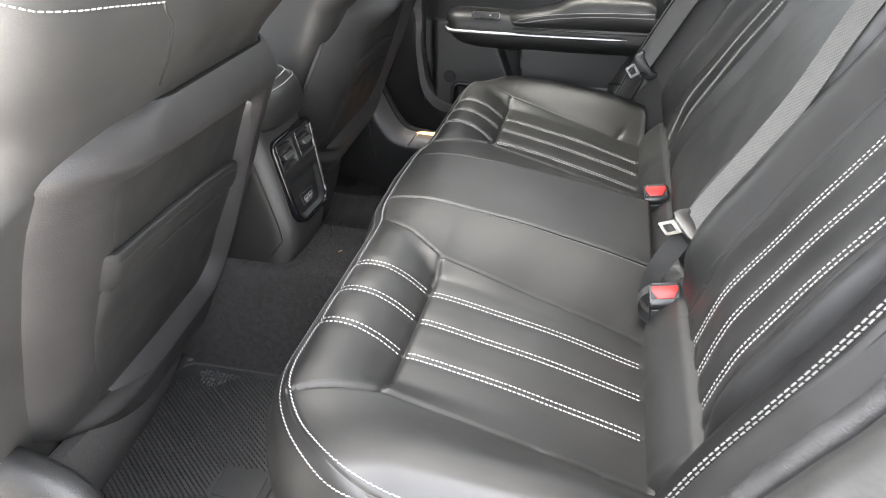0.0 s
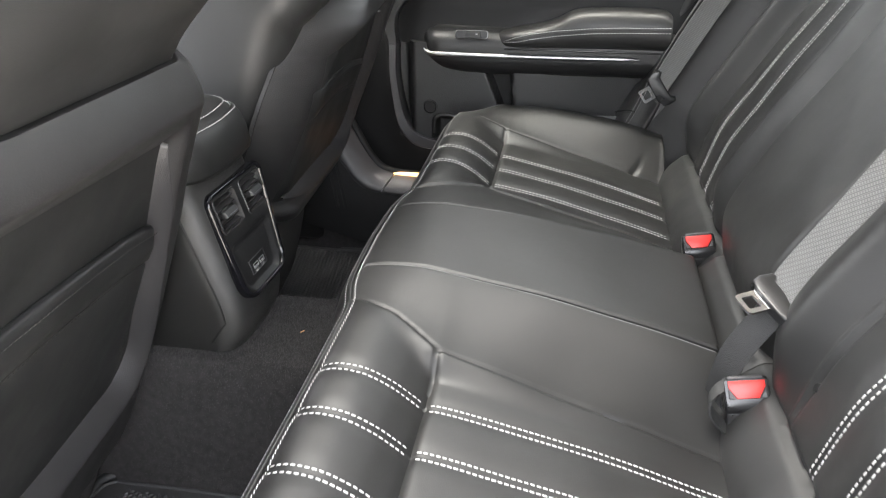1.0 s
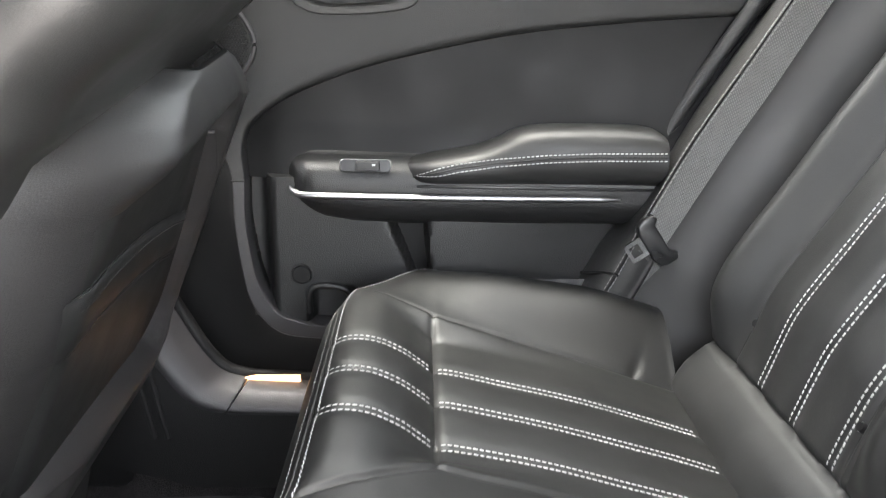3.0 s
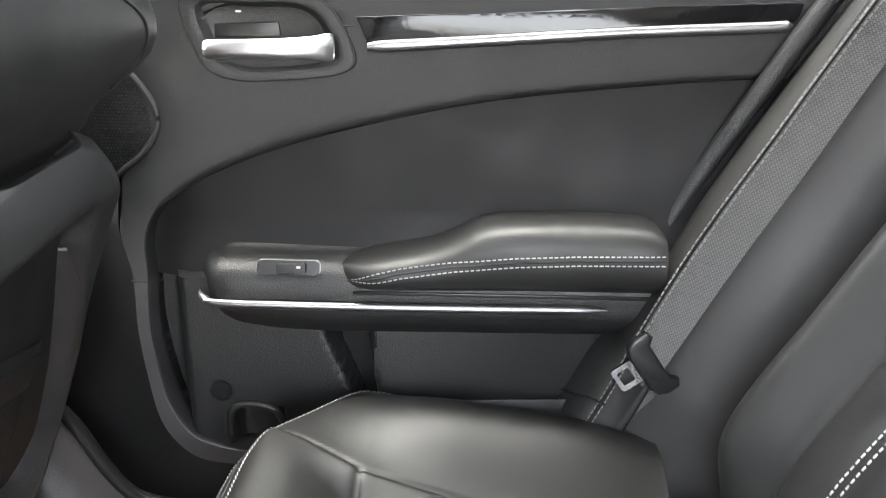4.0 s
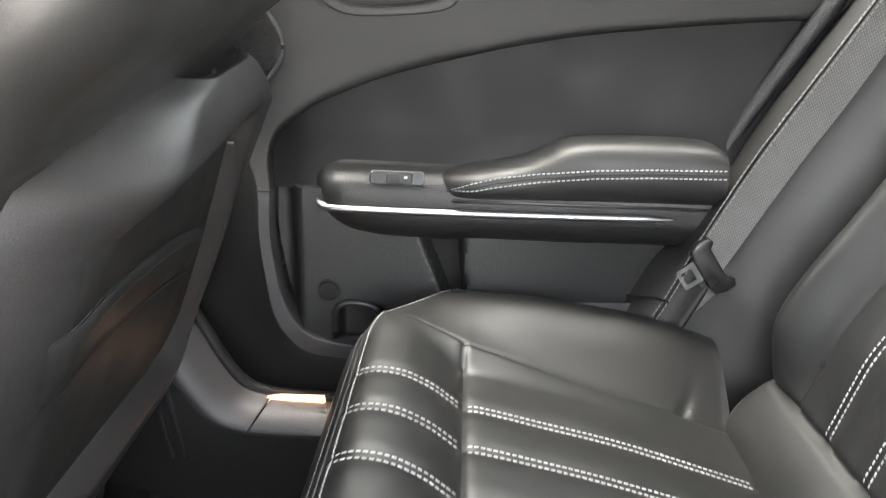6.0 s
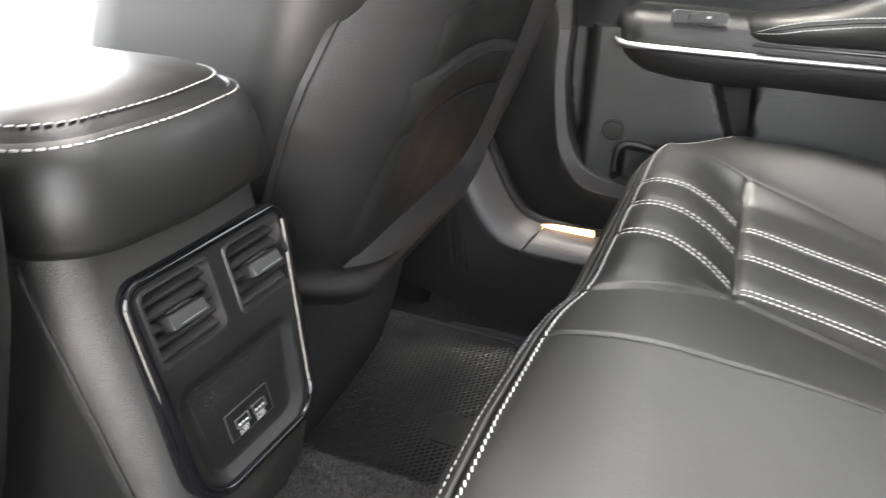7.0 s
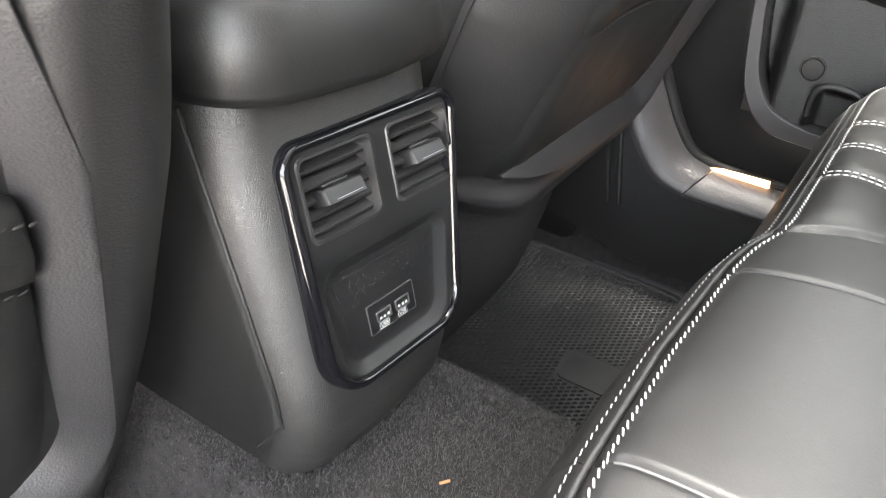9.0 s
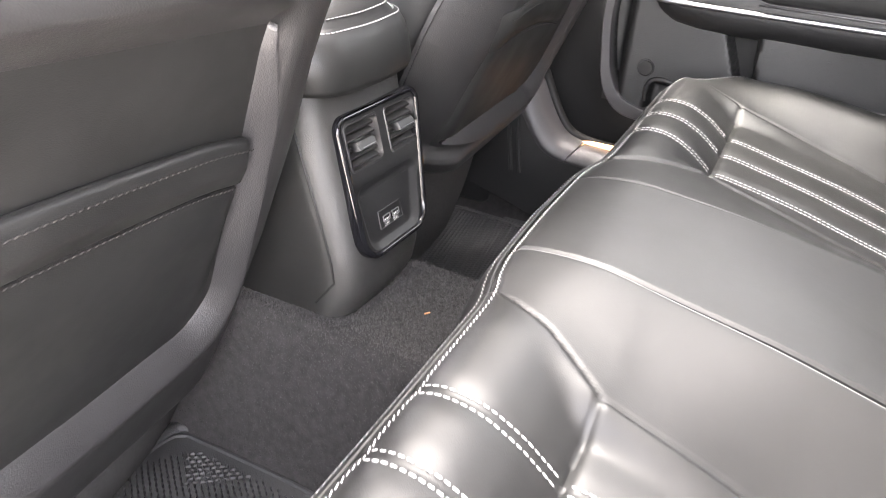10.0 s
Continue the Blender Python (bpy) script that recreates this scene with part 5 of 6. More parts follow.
# ---- floor mats ----
def floor_mat(side):
    mat = thing("floor_mat", "black rubber floor mat with a raised rim and diagonal ribbing", "floor mat", "rear floor mats", at=(-0.35, side * 0.38, 0.03))
    pts = [(-0.505, 0.27), (-0.496, 0.15), (-0.482, 0.122), (-0.45, 0.118), (-0.30, 0.118), (-0.225, 0.13), (-0.212, 0.15), (-0.208, 0.30), (-0.21, 0.46), (-0.214, 0.575), (-0.226, 0.603), (-0.25, 0.613), (-0.32, 0.618), (-0.40, 0.621), (-0.468, 0.622), (-0.482, 0.612), (-0.486, 0.58), (-0.492, 0.545), (-0.512, 0.53), (-0.545, 0.535), (-0.565, 0.50), (-0.575, 0.40), (-0.555, 0.3)]
    pts = [(x, side * y) for x, y in pts]
    slab("base", pts, lambda u, v, w: (u, v, 0.026 + w), 0.006, MAT, mat, "", 0)
    loop = smooth_line([(x, y, 0.034) for x, y in pts], 220, True)
    tube("rim", loop, 0.0085, MAT, mat, "raised rubber rim", 10, True, flat=0.75)
    inner = loop + (np.array((-0.36, side * 0.37, 0.034)) - loop) * 0.05
    inner[:, 2] = 0.0325
    tube("inner_rim", inner, 0.0028, MAT, mat, "low ridge inside the rim", 6, True)
    # chains of short ribs on the diagonal; a smooth patch is left free
    V, F = [], []
    d = np.array((0.77, -0.64 * (1 if side < 0 else -1), 0.0))
    e = np.array((-d[1], d[0], 0.0))
    shape = ((-1, 0, 0), (-0.5, 0.85, 0), (-0.5, -0.85, 0), (0.5, 0.85, 0), (0.5, -0.85, 0), (1, 0, 0), (-0.45, 0, 1), (0.45, 0, 1))
    fs = ((0, 6, 1), (0, 2, 6), (1, 6, 7, 3), (2, 4, 7, 6), (3, 7, 5), (4, 5, 7))
    for i in range(-60, 61):
        for j in range(-50, 51):
            c = np.array((-0.35, side * 0.37, 0.0322)) + d * (j * 0.0082 + (i % 2) * 0.0041) + e * i * 0.0064
            x, y = c[0], abs(c[1])
            if not (-0.485 < x < -0.232 and 0.145 < y < 0.597) or (x < -0.47 and y > 0.5) or (x + y < -0.30) or (-0.305 < x < -0.225 and 0.345 < y < 0.41):
                continue
            o = len(V)
            V += [c + d * a * 0.0037 + e * b * 0.0014 + np.array((0, 0, h * 0.0024)) for a, b, h in shape]
            F += [tuple(o + q for q in f) for f in fs]
    rib = mesh_part("ribbing", V, F, RIB, mat, "fine raised diagonal ribs", False)
    rib["kind"] = "stuff"
    slab("smooth_patch", rounded(0.07, 0.056, 0.008), lambda u, v, w: (-0.265 + u, side * 0.3775 + v, 0.0318 + w), 0.0018, MAT, mat, "smooth raised patch", 0.0008, 2)
    return mat


floor_mat(-1)
floor_mat(1)
rng = np.random.default_rng(11)
V, F = [], []
for k in range(300):
    u, v = rng.uniform(-0.048, 0.043), rng.normal(0.004, 0.014)
    if -0.04 < v < 0.014 and not (abs(u - SU) < 0.022 and abs(v - SV) < 0.011):
        r = rng.uniform(0.00015, 0.00035)
        o = len(V)
        V += [tuple(panel(u + r * math.cos(q), v + r * math.sin(q), TRAY + 0.0003)) for q in (0, 1.6, 3.1, 4.7)] + [tuple(panel(u, v, TRAY + 0.0005))]
        F += [(o, o + 1, o + 4), (o + 1, o + 2, o + 4), (o + 2, o + 3, o + 4), (o + 3, o, o + 4)]
dust = mesh_part("dust", V, F, GREY_THREAD, console, "pale specks of dust", False)
dust["kind"] = "stuff"

# pile of the carpet where the camera passes close
n = 200000
px, py = rng.uniform(-0.60, -0.08, n), np.where(rng.random(n) < 0.72, rng.uniform(-0.27, 0.18, n), rng.uniform(-0.6, 0.6, n))
pz = floor_z(px, py)
h, lean, turn = rng.uniform(0.0012, 0.0032, n), rng.uniform(0.0005, 0.003, n), rng.uniform(0, 6.28, n)
w = 0.00045
base = np.column_stack([px, py, pz])
side_v = np.column_stack([np.cos(turn), np.sin(turn), np.zeros(n)]) * w
tip = base + np.column_stack([-np.sin(turn) * lean, np.cos(turn) * lean, h])
V = np.stack([base - side_v, base + side_v, tip], 1).reshape(-1, 3)
F = np.arange(3 * n).reshape(-1, 3)
pile = mesh_part("carpet_pile", V, F, PILE, None, "", False)
tagged(pile, "short fuzzy charcoal pile on the tunnel carpet", "carpet pile", kind="stuff")

chip = box("wood_chip", (0.007, 0.0016, 0.0014), CRUMB, None, pose(-0.22, -0.023, 0.2385, 0, 0, 55), 0.0004)
tagged(chip, "tiny orange-brown wood chip on the tunnel carpet", "debris")


# ---- far rear door ----
door = thing("rear_door", "closed black rear car door with armrest and chrome strips", "car door", at=(0.05, 0.74, 0.3))


def face(y):
    """Pieces laid on the door: u along it, v up, w out into the cabin from y."""
    return lambda u, v, w: (u, y - w, v)


box("door_shell", (1.1, 0.03, 0.72), SMOOTH, door, pose(0.05, 0.765, 0.5), 0.006, "black inner door skin")
INNER = [(0.50, 0.702), (0.404, 0.695), (0.297, 0.687), (0.188, 0.676), (0.106, 0.665), (0.023, 0.648), (-0.089, 0.619), (-0.175, 0.586), (-0.219, 0.560), (-0.239, 0.540), (-0.249, 0.513), (-0.251, 0.479), (-0.252, 0.427), (-0.246, 0.377), (-0.236, 0.334), (-0.216, 0.303), (-0.190, 0.290), (-0.15, 0.284), (-0.11, 0.282), (-0.08, 0.28)]
OUTER = [(0.50, 0.87), (0.404, 0.87), (0.297, 0.87), (0.188, 0.87), (0.106, 0.87), (0.023, 0.87), (-0.14, 0.87), (-0.27, 0.80), (-0.285, 0.68), (-0.274, 0.59), (-0.276, 0.53), (-0.276, 0.479), (-0.275, 0.427), (-0.270, 0.376), (-0.260, 0.319), (-0.239, 0.285), (-0.201, 0.267), (-0.155, 0.262), (-0.11, 0.259), (-0.08, 0.257)]
INNER, OUTER = ([(x + push * float(ease(0.255, 0.29, z) * (1 - ease(0.48, 0.54, z))) * (x < -0.18), z) for x, z in L] for L, push in ((INNER, 0.011), (OUTER, 0.018)))
I3 = smooth_line([(x, 0, z) for x, z in INNER], 160)
O3 = smooth_line([(x, 0, z) for x, z in OUTER], 160)


def door_y(z):
    """How far out the door's inner face lies at the height z: it leans outwards above the armrest."""
    return np.interp(z, [0.2, 0.3, 0.47, 0.55, 0.62, 0.7, 0.8, 0.87], [0.655, 0.655, 0.662, 0.69, 0.70, 0.708, 0.715, 0.722])


def ring_part(name, a, b, mat, label):
    I, O = I3[a:b], O3[a:b]
    rows = []
    for f, dy in ((0.0, 0.05), (0.0, 0.022), (0.006, 0.009), (0.02, 0.003), (0.05, 0.0005), *((q, 0.0) for q in np.linspace(0.08, 0.85, 60)), (0.88, 0.001), (0.96, 0.004), (1.0, 0.012), (1.0, 0.05)):
        P = I * (1 - f) + O * f
        well = ((P[:, 0] + 0.11) / 0.066) ** 4 + ((P[:, 2] - 0.727) / 0.031) ** 4 < 1
        P[:, 1] = door_y(P[:, 2]) + dy + 0.025 * well
        rows.append(P)
    return sheet(name, np.array(rows), mat, door, (0, 0.003, 0), label, 60)


k_joint = int(np.argmin(np.abs(I3[:, 2] - 0.48) + (I3[:, 0] > -0.2) * 9))
ring_part("upper_trim", 0, k_joint + 1, DOOR_VINYL, "grained black upper door trim")
ring_part("lower_trim", k_joint, 160, GREY_PLASTIC, "dark grey plastic band round the lower door")
seam = np.array([I3[k_joint] * (1 - f) + O3[k_joint] * f for f in np.linspace(0.02, 0.98, 8)])
seam[:, 1] = door_y(seam[:, 2])
tube("trim_joint", seam, 0.0011, RUBBER, door, "joint across the door band", 6)

# leather insert, hollow towards its upper edge
us, vs_ = np.meshgrid(np.linspace(-0.262, 0.5, 60), np.linspace(0.48, 0.705, 40), indexing="ij")
dep = door_y(vs_) + 0.015 - 0.008 * np.sin(np.pi * np.clip((vs_ - 0.46) / 0.24, 0, 1)) * ease(-0.27, 0.05, us) - 0.006 * ease(0.1, 0.4, us)
dep = np.minimum(dep + 0.012 * (1 - ease(-0.25, -0.19, us)), 0.728)
sheet("leather_insert", np.stack([us, dep, vs_], -1), DOOR_SKIN, door, (0, 0.01, 0), "smooth black leather door insert", 70)
# lower panel with its recess and raised pocket front
us, vs_ = np.meshgrid(np.linspace(-0.246, 0.36, 130), np.linspace(0.264, 0.486, 60), indexing="ij")
shift = 0.4 * (0.42 - vs_)
recess = ease(-0.054, -0.044, us - shift) * (1 - ease(-0.014, -0.005, us - shift * 0.3))
dep = 0.705 - 0.043 * ease(-0.226, -0.203, us) + 0.05 * recess - 0.008 * ease(-0.01, 0.0, us) + 0.045 * ease(0.0, 0.33, us)
pocket = ease(-0.165, -0.155, us) * (1 - ease(-0.11, -0.1, us)) * (1 - ease(0.325, 0.338, vs_))
dep = dep + 0.028 * pocket + 0.05 * (1 - ease(0.268, 0.276, vs_)) * (1 - ease(-0.12, -0.1, us))
sheet("lower_panel", np.stack([us, dep, vs_], -1), PLASTIC, door, (0, 0.02, 0), "black plastic lower door panel with a pocket front", 60)
bm = bmesh.new()
bmesh.ops.create_cone(bm, cap_ends=True, segments=28, radius1=0.0125, radius2=0.0115, depth=0.004, matrix=Matrix.Translation((-0.171, 0.6615, 0.355)) @ pose(0, 0, 0, 90))
part("screw_cover", bm, SMOOTH, door, "round black screw cover")
ring = [(-0.171 + 0.0137 * math.cos(q), 0.6612, 0.355 + 0.0137 * math.sin(q)) for q in np.linspace(0, 2 * math.pi, 28, endpoint=False)]
tube("screw_ring", np.array(ring), 0.0013, RUBBER, door, "dark gap round the screw cover", 6, True, up=(0, 1, 0))
# black sheet on the recess floor, standing in for its shade
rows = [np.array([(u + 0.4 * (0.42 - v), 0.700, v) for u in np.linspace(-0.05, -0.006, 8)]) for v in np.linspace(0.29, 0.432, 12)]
sheet("recess_shade", np.array(rows), EDGE, door, (0, 0.004, 0), "black sheet for the shade in the recess beside the pocket front", 60)
# black return of the door outside the grey band, down to the seal
rows = []
cen = np.array((0.12, 0.0, 0.52))
for g, y in ((0.0, 0.674), (0.004, 0.70), (0.02, 0.715), (0.06, 0.724), (0.12, 0.728), (0.2, 0.73)):
    q = O3[k_joint - 22:]
    way = q - cen
    way /= np.linalg.norm(way, axis=1, keepdims=True)
    q = q + way * g
    q[:, 1] = y + np.maximum(0, door_y(q[:, 2]) - 0.662) * 0.6
    rows.append(q)
sheet("door_return", np.array(rows), EDGE, door, (0, 0.004, 0), "black return of the door behind the band", 60)
hook = smooth_line([(-0.162, 0.662, 0.30), (-0.162, 0.66, 0.325), (-0.153, 0.659, 0.338), (-0.133, 0.659, 0.340), (-0.113, 0.66, 0.334), (-0.104, 0.662, 0.318)], 30)
tube("pocket_lip", hook, 0.0045, PLASTIC, door, "moulded rim of the door pocket", 8)

# armrest body: swelling out of the door, round at its front end
rows = []
for u in np.concatenate([np.linspace(-0.186, -0.16, 14), np.linspace(-0.155, 0.30, 50)]):
    e = ease(-0.187, -0.15, u) ** 0.5
    zl = np.interp(u, [-0.186, -0.17, -0.14, -0.10, -0.04, 0.30], [0.478, 0.452, 0.436, 0.430, 0.428, 0.432])
    zt = np.interp(u, [-0.186, -0.178, -0.16, 0.30], [0.497, 0.508, 0.512, 0.512])
    col = []
    for w, (dy, fz) in enumerate(((0.69, -0.02), (0.664, 0.0), (0.647, 0.1), (0.637, 0.3), (0.633, 0.44), (0.634, 0.50), (0.633, 0.56), (0.634, 0.72), (0.638, 0.85), (0.646, 0.94), (0.658, 0.985), (0.676, 1.0), (0.686, 1.02), (0.694, 1.08), (0.700, 1.2), (0.712, 1.4))):
        y = 0.71 - (0.71 - dy) * (0.35 + 0.65 * e)
        col.append((u, y, zl + (zt - zl) * fz))
    rows.append(col)
sheet("armrest", np.array(rows), PLASTIC, door, (0, 0.004, 0), "black plastic armrest shelf", 70)
strip = smooth_line([(-0.180, 0.648, 0.4785), (-0.177, 0.641, 0.4765), (-0.17, 0.634, 0.474), (-0.155, 0.6285, 0.472), (-0.05, 0.6275, 0.4715), (0.1, 0.6275, 0.472), (0.236, 0.6285, 0.473)], 60)
rad = np.interp(np.arange(60), [0, 20, 57, 59], [0.001, 0.004, 0.0044, 0.001])
tube("chrome_strip", strip, rad, SATIN, door, "satin chrome strip along the armrest", 10, flat=1.0)
box("strip_shelf", (0.30, 0.006, 0.004), SMOOTH, door, pose(0.13, 0.635, 0.4845), 0.001, "groove line under the arm pad")
# arm pad


def pad_top(u):
    return curve(u, [-0.045, -0.036, -0.02, 0.0, 0.03, 0.06, 0.085, 0.105, 0.13, 0.18, 0.24, 0.275, 0.29], [0.497, 0.508, 0.5145, 0.519, 0.5245, 0.531, 0.541, 0.552, 0.5575, 0.560, 0.560, 0.5575, 0.550])


rows = []
for u in np.concatenate([np.linspace(-0.044, 0.0, 14), np.linspace(0.01, 0.288, 44)]):
    zb = np.interp(u, [-0.044, -0.032, 0.3], [0.496, 0.4865, 0.488])
    zt = pad_top(u)
    e = ease(-0.048, 0.01, u) ** 0.5
    col = []
    for an in np.linspace(-math.pi / 2, math.pi / 2 + 0.5, 18):
        s = math.sin(an)
        y = 0.666 - (0.05 * e) * max(math.cos(an), -0.6) ** 0.45 if math.cos(an) > 0 else 0.666 + 0.05 * e * -math.cos(an) * 1.3
        col.append((u, y, (zb + zt) / 2 + (zt - zb) / 2 * s))
    rows.append(col)
sheet("arm_pad", np.array(rows), LEATHER_SOFT, door, (0, 0.004, 0), "padded black leather arm pad", 75)


def pad_line(off):
    pts = []
    for u in np.linspace(-0.036, 0.286, 70):
        zb = np.interp(u, [-0.044, -0.032, 0.3], [0.496, 0.4865, 0.488])
        zt = pad_top(u)
        z = np.interp(u, [-0.036, -0.02, 0.0, 0.03, 0.08, 0.14, 0.20, 0.288], [0.4895, 0.4985, 0.5045, 0.5115, 0.5195, 0.5255, 0.5285, 0.53]) + off * ease(-0.03, 0.01, u)
        s = np.clip((z - (zb + zt) / 2) / max((zt - zb) / 2, 1e-4), -1, 1)
        e = ease(-0.048, 0.01, u) ** 0.5
        pts.append((u, 0.666 - 0.05 * e * math.cos(math.asin(s)) ** 0.45 - 0.0004, z))
    return np.array(pts)


stitching("pad_stitching", [pad_line(0.0045), pad_line(-0.0045)], THREAD, door, (0, -1, 0.1), length=0.0042, width=0.0009, step=0.0054, lift=0.0008, label="white thread along the arm pad")
tube("pad_seam", pad_line(0.0), 0.001, RUBBER, door, "seam of the arm pad", 6)
# window switch
ro = rounded(0.064, 0.0145, 0.005)
loop_strip("switch_frame", [[Vector((-0.084 + u * g, 0.637 - w + (v * g) * 0.35, 0.509 + v * g * 1.0)) for u, v in ro] for g, w in ((1.0, -0.002), (1.0, 0.0012), (0.97, 0.0016), (0.955, 0.0))], SATIN, door, "thin chrome frame round the window switch")
slab("switch_plate", [(u * 0.94, v * 0.94) for u, v in ro], lambda u, v, w: (-0.084 + u, 0.637 - w + v * 0.35, 0.509 + v), 0.001, SMOOTH, door, "black switch plate", 0)
slab("window_switch", rounded(0.03, 0.011, 0.003), lambda u, v, w: (-0.081 + u, 0.637 - w - 0.4 * max(v, 0) * w / 0.004 + v * 0.35, 0.509 + v), 0.0045, PLASTIC, door, "black window switch", 0.001)
slab("switch_mark", rounded(0.004, 0.003, 0.0006), lambda u, v, w: (-0.0735 + u, 0.632 - w + v * 0.35, 0.511 + v), 0.0003, WHITE, door, "tiny white window mark", 0)

# glossy band and chrome strip below the window
band = [(-0.021, 0.749), (0.08, 0.754), (0.184, 0.759), (0.30, 0.7645), (0.41, 0.770), (0.419, 0.769), (0.416, 0.757), (0.412, 0.752), (0.30, 0.744), (0.184, 0.737), (0.08, 0.7305), (-0.010, 0.725)]
slab("gloss_band", band, lambda u, v, w: (u, float(door_y(v)) - 0.001 - w, v), 0.004, GLOSS, door, "piano black band below the window", 0.0012)
cs = smooth_line([(-0.010, 0.706, 0.7205), (0.10, 0.7065, 0.728), (0.25, 0.7075, 0.7385), (0.38, 0.708, 0.7455), (0.411, 0.709, 0.748)], 40)
tube("chrome_strip", cs, np.interp(np.arange(40), [0, 1, 36, 39], [0.004, 0.0062, 0.006, 0.0015]), SATIN, door, "satin chrome strip below the window", 10)
# inner handle in its dish
bez = smooth_line([(-0.195, 0, 0.765), (-0.13, 0, 0.768), (-0.075, 0, 0.768), (-0.047, 0, 0.757), (-0.032, 0, 0.735), (-0.023, 0, 0.712), (-0.027, 0, 0.700), (-0.05, 0, 0.692), (-0.10, 0, 0.687), (-0.14, 0, 0.686), (-0.165, 0, 0.692), (-0.18, 0, 0.708)], 72, True)
bz = [(p[0], p[2]) for p in bez]
cx, cz = -0.112, 0.728
loop_strip("handle_dish", [[Vector((cx + (u - cx) * g, y, cz + (v - cz) * g)) for u, v in bz] for g, y in ((1.0, 0.72), (1.0, 0.7075), (0.985, 0.7045), (0.90, 0.7045), (0.83, 0.7050), (0.805, 0.7065), (0.74, 0.7145), (0.70, 0.716), (0.3, 0.717), (0.01, 0.717))], PLASTIC, door, "black plastic dish behind the handle")
tube("dish_gap", np.array([(u, 0.7062, v) for u, v in bz]), 0.0015, RUBBER, door, "dark parting line round the dish", 6, True, up=(0, 1, 0))
slab("dish_tab", [(-0.165, 0.74), (-0.10, 0.743), (-0.098, 0.728), (-0.165, 0.727)], face(0.7155), 0.003, SMOOTH, door, "black lock tab in the dish", 0.001)
rows = []
hl = smooth_line([(-0.172, 0.692, 0.7165), (-0.166, 0.686, 0.7166), (-0.15, 0.6825, 0.717), (-0.12, 0.681, 0.7178), (-0.09, 0.6815, 0.7186), (-0.065, 0.685, 0.7195), (-0.05, 0.691, 0.72), (-0.043, 0.699, 0.7202)], 48)
hh = np.interp(np.arange(48), [0, 3, 7, 24, 34, 40, 45, 47], [0.004, 0.0085, 0.0105, 0.011, 0.0125, 0.015, 0.015, 0.0135])
ht = np.interp(np.arange(48), [0, 3, 20, 47], [0.002, 0.0055, 0.006, 0.006])
for p, a, b in zip(hl, hh, ht):
    rows.append([p + np.array((0, -math.cos(an) * b, math.sin(an) * a * (1 - 0.12 * abs(math.sin(an)) ** 3))) for an in np.linspace(0, 2 * np.pi, 25)])
sheet("door_handle", np.array(rows), CHROME, door, (0, 0.0006, 0), "satin chrome pull handle", 70)
slab("handle_mark", rounded(0.006, 0.0022, 0.001), lambda u, v, w: (-0.138 + u, 0.7065 - w, 0.7525 + v), 0.0006, WHITE, door, "small white mark above the handle", 0)
# speaker grille ahead of the handle
gr = smooth_line([(-0.26, 0, 0.70), (-0.232, 0, 0.67), (-0.225, 0, 0.645), (-0.235, 0, 0.62), (-0.262, 0, 0.595), (-0.29, 0, 0.583), (-0.31, 0, 0.64), (-0.30, 0, 0.70)], 48, True)
slab("speaker_grille", [(p[0], p[2]) for p in gr], face(0.700), 0.004, RUBBER, door, "black mesh speaker grille", 0.001)
V, F = [], []
for i in range(24):
    for j in range(34):
        x, z = -0.305 + i * 0.0036 + (j % 2) * 0.0018, 0.588 + j * 0.0034
        if (x + 0.262) ** 2 / 0.03 ** 2 + (z - 0.642) ** 2 / 0.05 ** 2 < 1:
            o = len(V)
            for k in range(6):
                V.append((x + 0.0014 * math.cos(k * math.pi / 3), 0.6948, z + 0.0014 * math.sin(k * math.pi / 3)))
            V.append((x, 0.6958, z))
            F += [(o + k, o + (k + 1) % 6, o + 6) for k in range(6)]
gm = mesh_part("grille_mesh", V, F, PLASTIC, door, "fine round mesh of the grille", False)
gm["kind"] = "stuff"
tube("grille_rim", np.array([(p[0], 0.6945, p[2]) for p in gr]), 0.0034, GREY_PLASTIC, door, "smooth rim of the grille", 8, True)
wl = smooth_line([(0.424, 0.7005, 0.76), (0.47, 0.7015, 0.762)], 6)
tube("trim_joint", wl, 0.001, RUBBER, door, "joint of the upper trim", 6)
wl = smooth_line([(-0.032, 0.6935, 0.7405), (-0.021, 0.6935, 0.7408)], 4)
tube("trim_joint", wl, 0.001, RUBBER, door, "joint of the upper trim", 6)
mesh_part("window", [(-0.35, 0.735, 0.86), (0.62, 0.735, 0.86), (0.55, 0.665, 1.09), (-0.35, 0.665, 1.09)], [(0, 1, 2, 3)], GLASS, door, "unseen door glass, tinted to dim the light")

# ---- body side round the far door opening ----
sill = thing("door_sill", "dark grey plastic sill trim below the far door", "sill", kind="structure", at=(-0.2, 0.62, 0.2))
a3 = smooth_line([(-0.40, 0.605, 0.45), (-0.375, 0.61, 0.37), (-0.345, 0.62, 0.31), (-0.318, 0.62, 0.262), (-0.29, 0.62, 0.229), (-0.262, 0.62, 0.217), (-0.22, 0.62, 0.213), (-0.1, 0.62, 0.211), (0.25, 0.62, 0.21)], 90)
c3 = smooth_line([(-0.43, 0.598, 0.40), (-0.405, 0.598, 0.33), (-0.372, 0.598, 0.285), (-0.345, 0.598, 0.245), (-0.315, 0.598, 0.207), (-0.285, 0.598, 0.191), (-0.23, 0.598, 0.186), (-0.1, 0.598, 0.186), (0.25, 0.598, 0.186)], 90)
low = ease(-0.345, -0.29, a3[:, 0])
a3[:, 2] -= 0.008 * low
c3[:, 2] -= 0.005 * low
b3 = a3 + np.array((0.006, 0.03, 0.004))
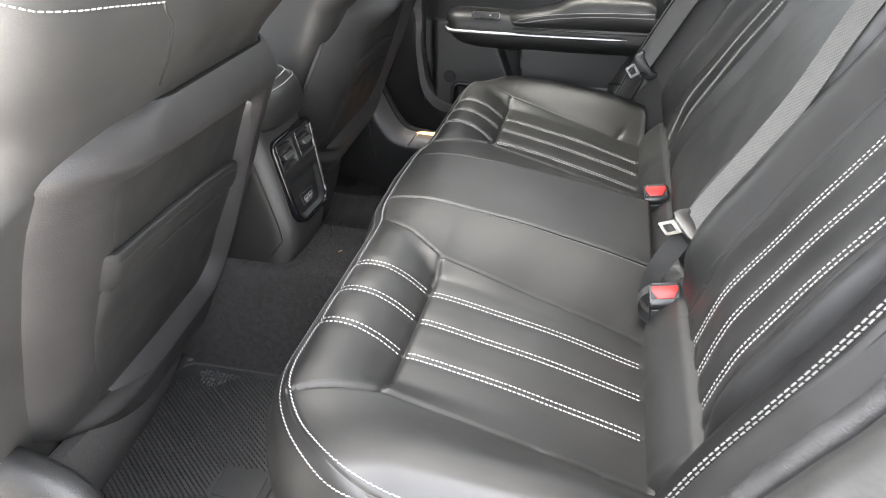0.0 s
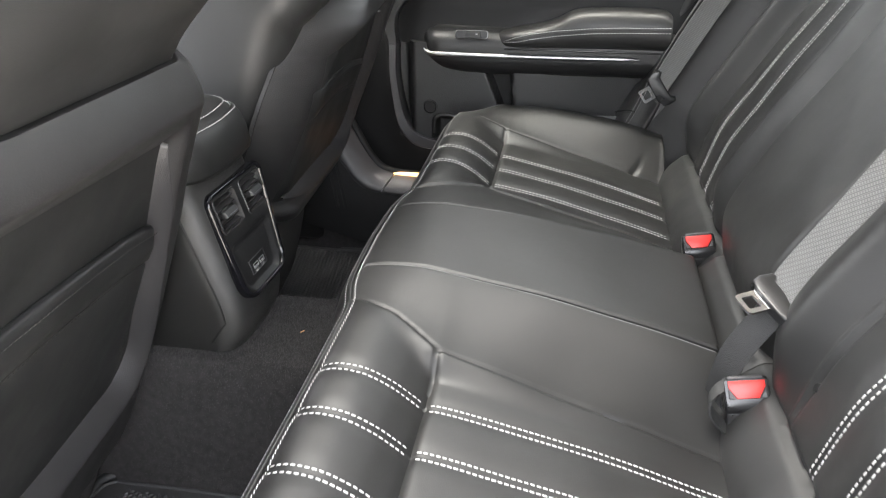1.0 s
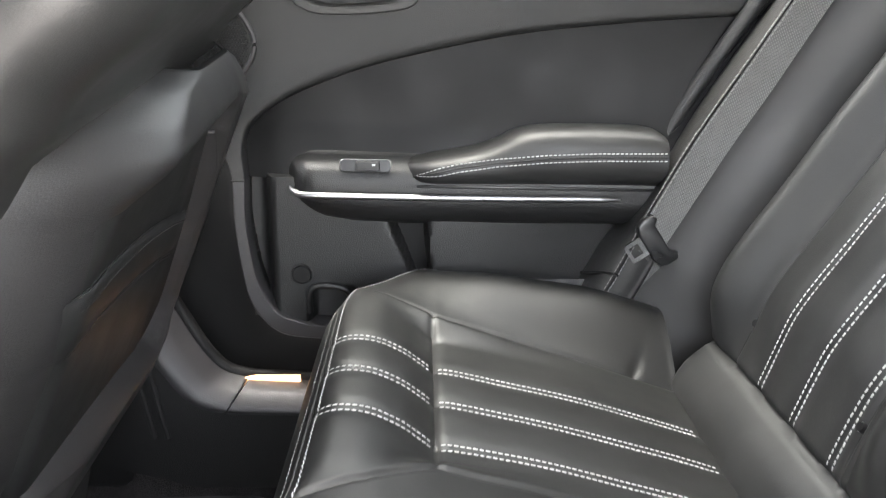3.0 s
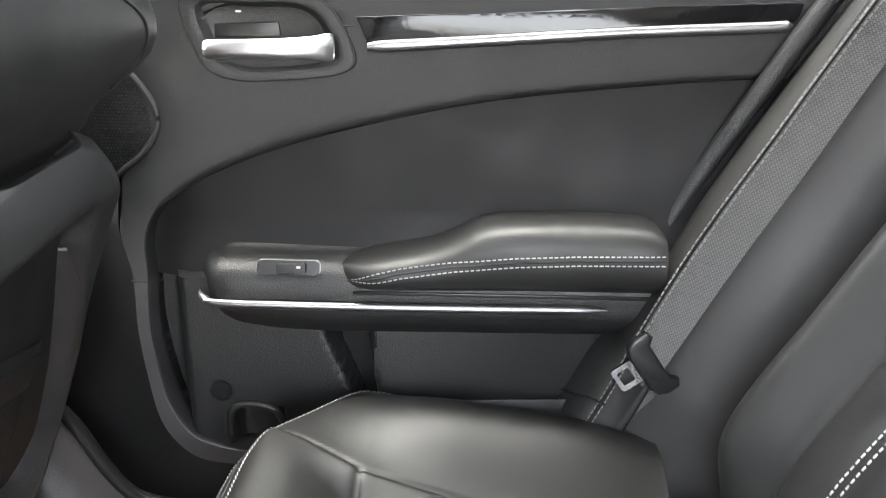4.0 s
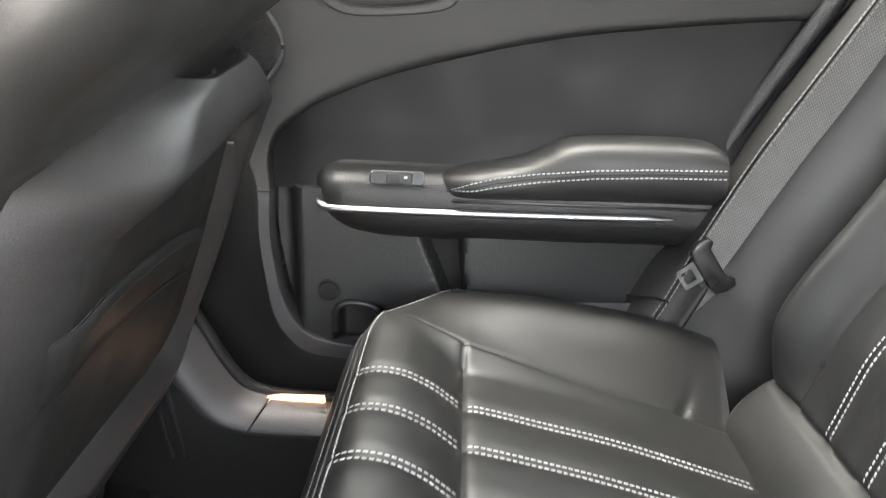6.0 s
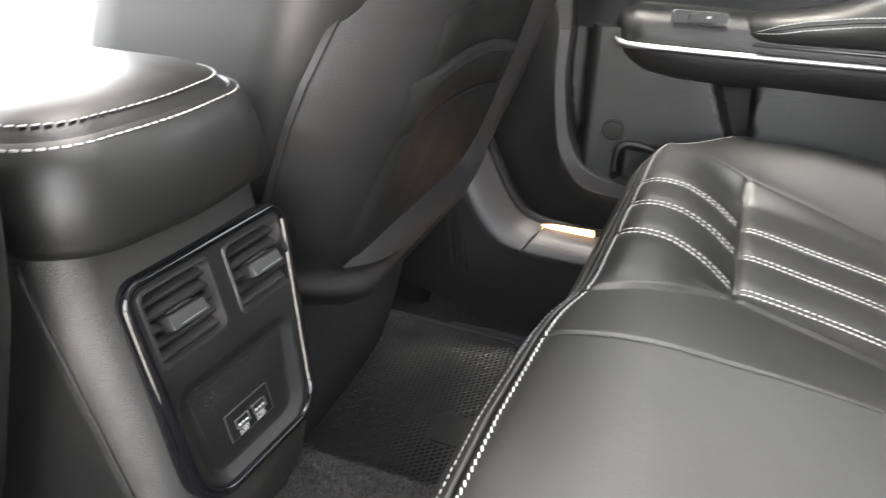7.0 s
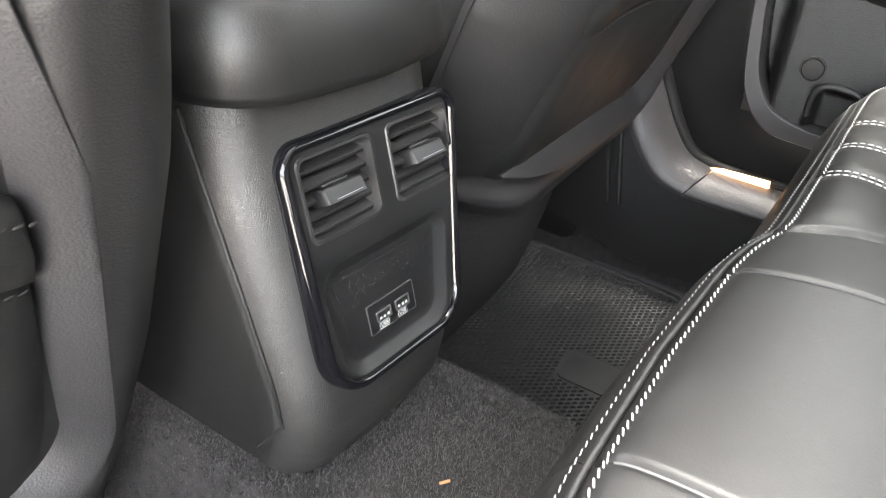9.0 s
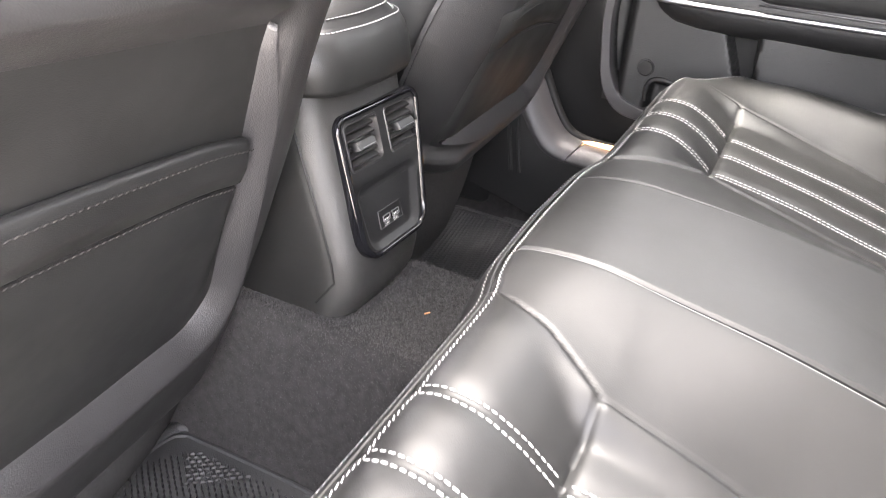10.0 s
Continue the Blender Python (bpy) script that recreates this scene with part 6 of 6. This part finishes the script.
rows = [c3 + (-0.004, 0.004, -0.004), c3, c3 * 0.8 + a3 * 0.2 + (0, -0.005, 0), c3 * 0.5 + a3 * 0.5 + (0, -0.006, 0), c3 * 0.2 + a3 * 0.8 + (0, -0.004, 0), a3, b3]
k_split = int(np.argmin(np.abs(a3[:, 0] + 0.25)))
sheet("sill_trim", np.array(rows)[:, :k_split + 1], GREY_PLASTIC, sill, (-0.004, 0.02, -0.004), "rounded dark grey trim", 70)
sheet("sill_trim", np.array(rows)[:, k_split:] + np.array((0.001, 0.001, -0.001)), GREY_PLASTIC, sill, (-0.004, 0.02, -0.004), "straight dark grey trim", 70)
rows = []
for v in np.linspace(0, 1, 8):
    q = c3.copy()
    q[:, 0] -= 0.10 * v * ease(0.19, 0.3, c3[:, 2]) + 0.02 * v
    q[:, 2] = c3[:, 2] * (1 - v) + np.minimum(c3[:, 2], 0.06 + 0.5 * np.maximum(0, c3[:, 2] - 0.19)) * v
    q[:, 1] = 0.602 + 0.004 * v
    rows.append(q)
sheet("kick_panel", np.array(rows), PLASTIC, sill, (0, 0.03, 0), "black kick panel under the sill trim", 60)
for kx in (-0.385, -0.368):
    tube("panel_rib", np.array([(kx + 0.02 * v, 0.603, 0.27 - 0.13 * v) for v in np.linspace(0, 1, 12)]), 0.004, PLASTIC, sill, "upright rib on the kick panel", 8)
plain("pillar_lower", (0.34, 0.1, 0.82), (-0.575, 0.665, 0.45), PLASTIC, "black lower pillar trim between the doors", "pillar", 0.02)
seal3 = a3 + np.array((0.008, 0.034, 0.002))
tube("door_seal", seal3, 0.009, EDGE, sill, "black rubber door seal")
# no fitting here: an added glow for the daylight leak
lamp = thing("daylight_leak", "small amber glow for daylight leaking in low by the far door", "lamp", at=(-0.21, 0.66, 0.21))
slab("glow_patch", [(-0.264, 0.2125), (-0.252, 0.2195), (-0.235, 0.2235), (-0.176, 0.2245), (-0.174, 0.2035), (-0.21, 0.2065), (-0.252, 0.2095)], lambda u, v, w: (u, 0.645 - w, 0.2 + (v - 0.2075) * 0.85), 0.004, LEAK_GLOW, lamp, "glowing amber patch for leaking daylight", 0.001)
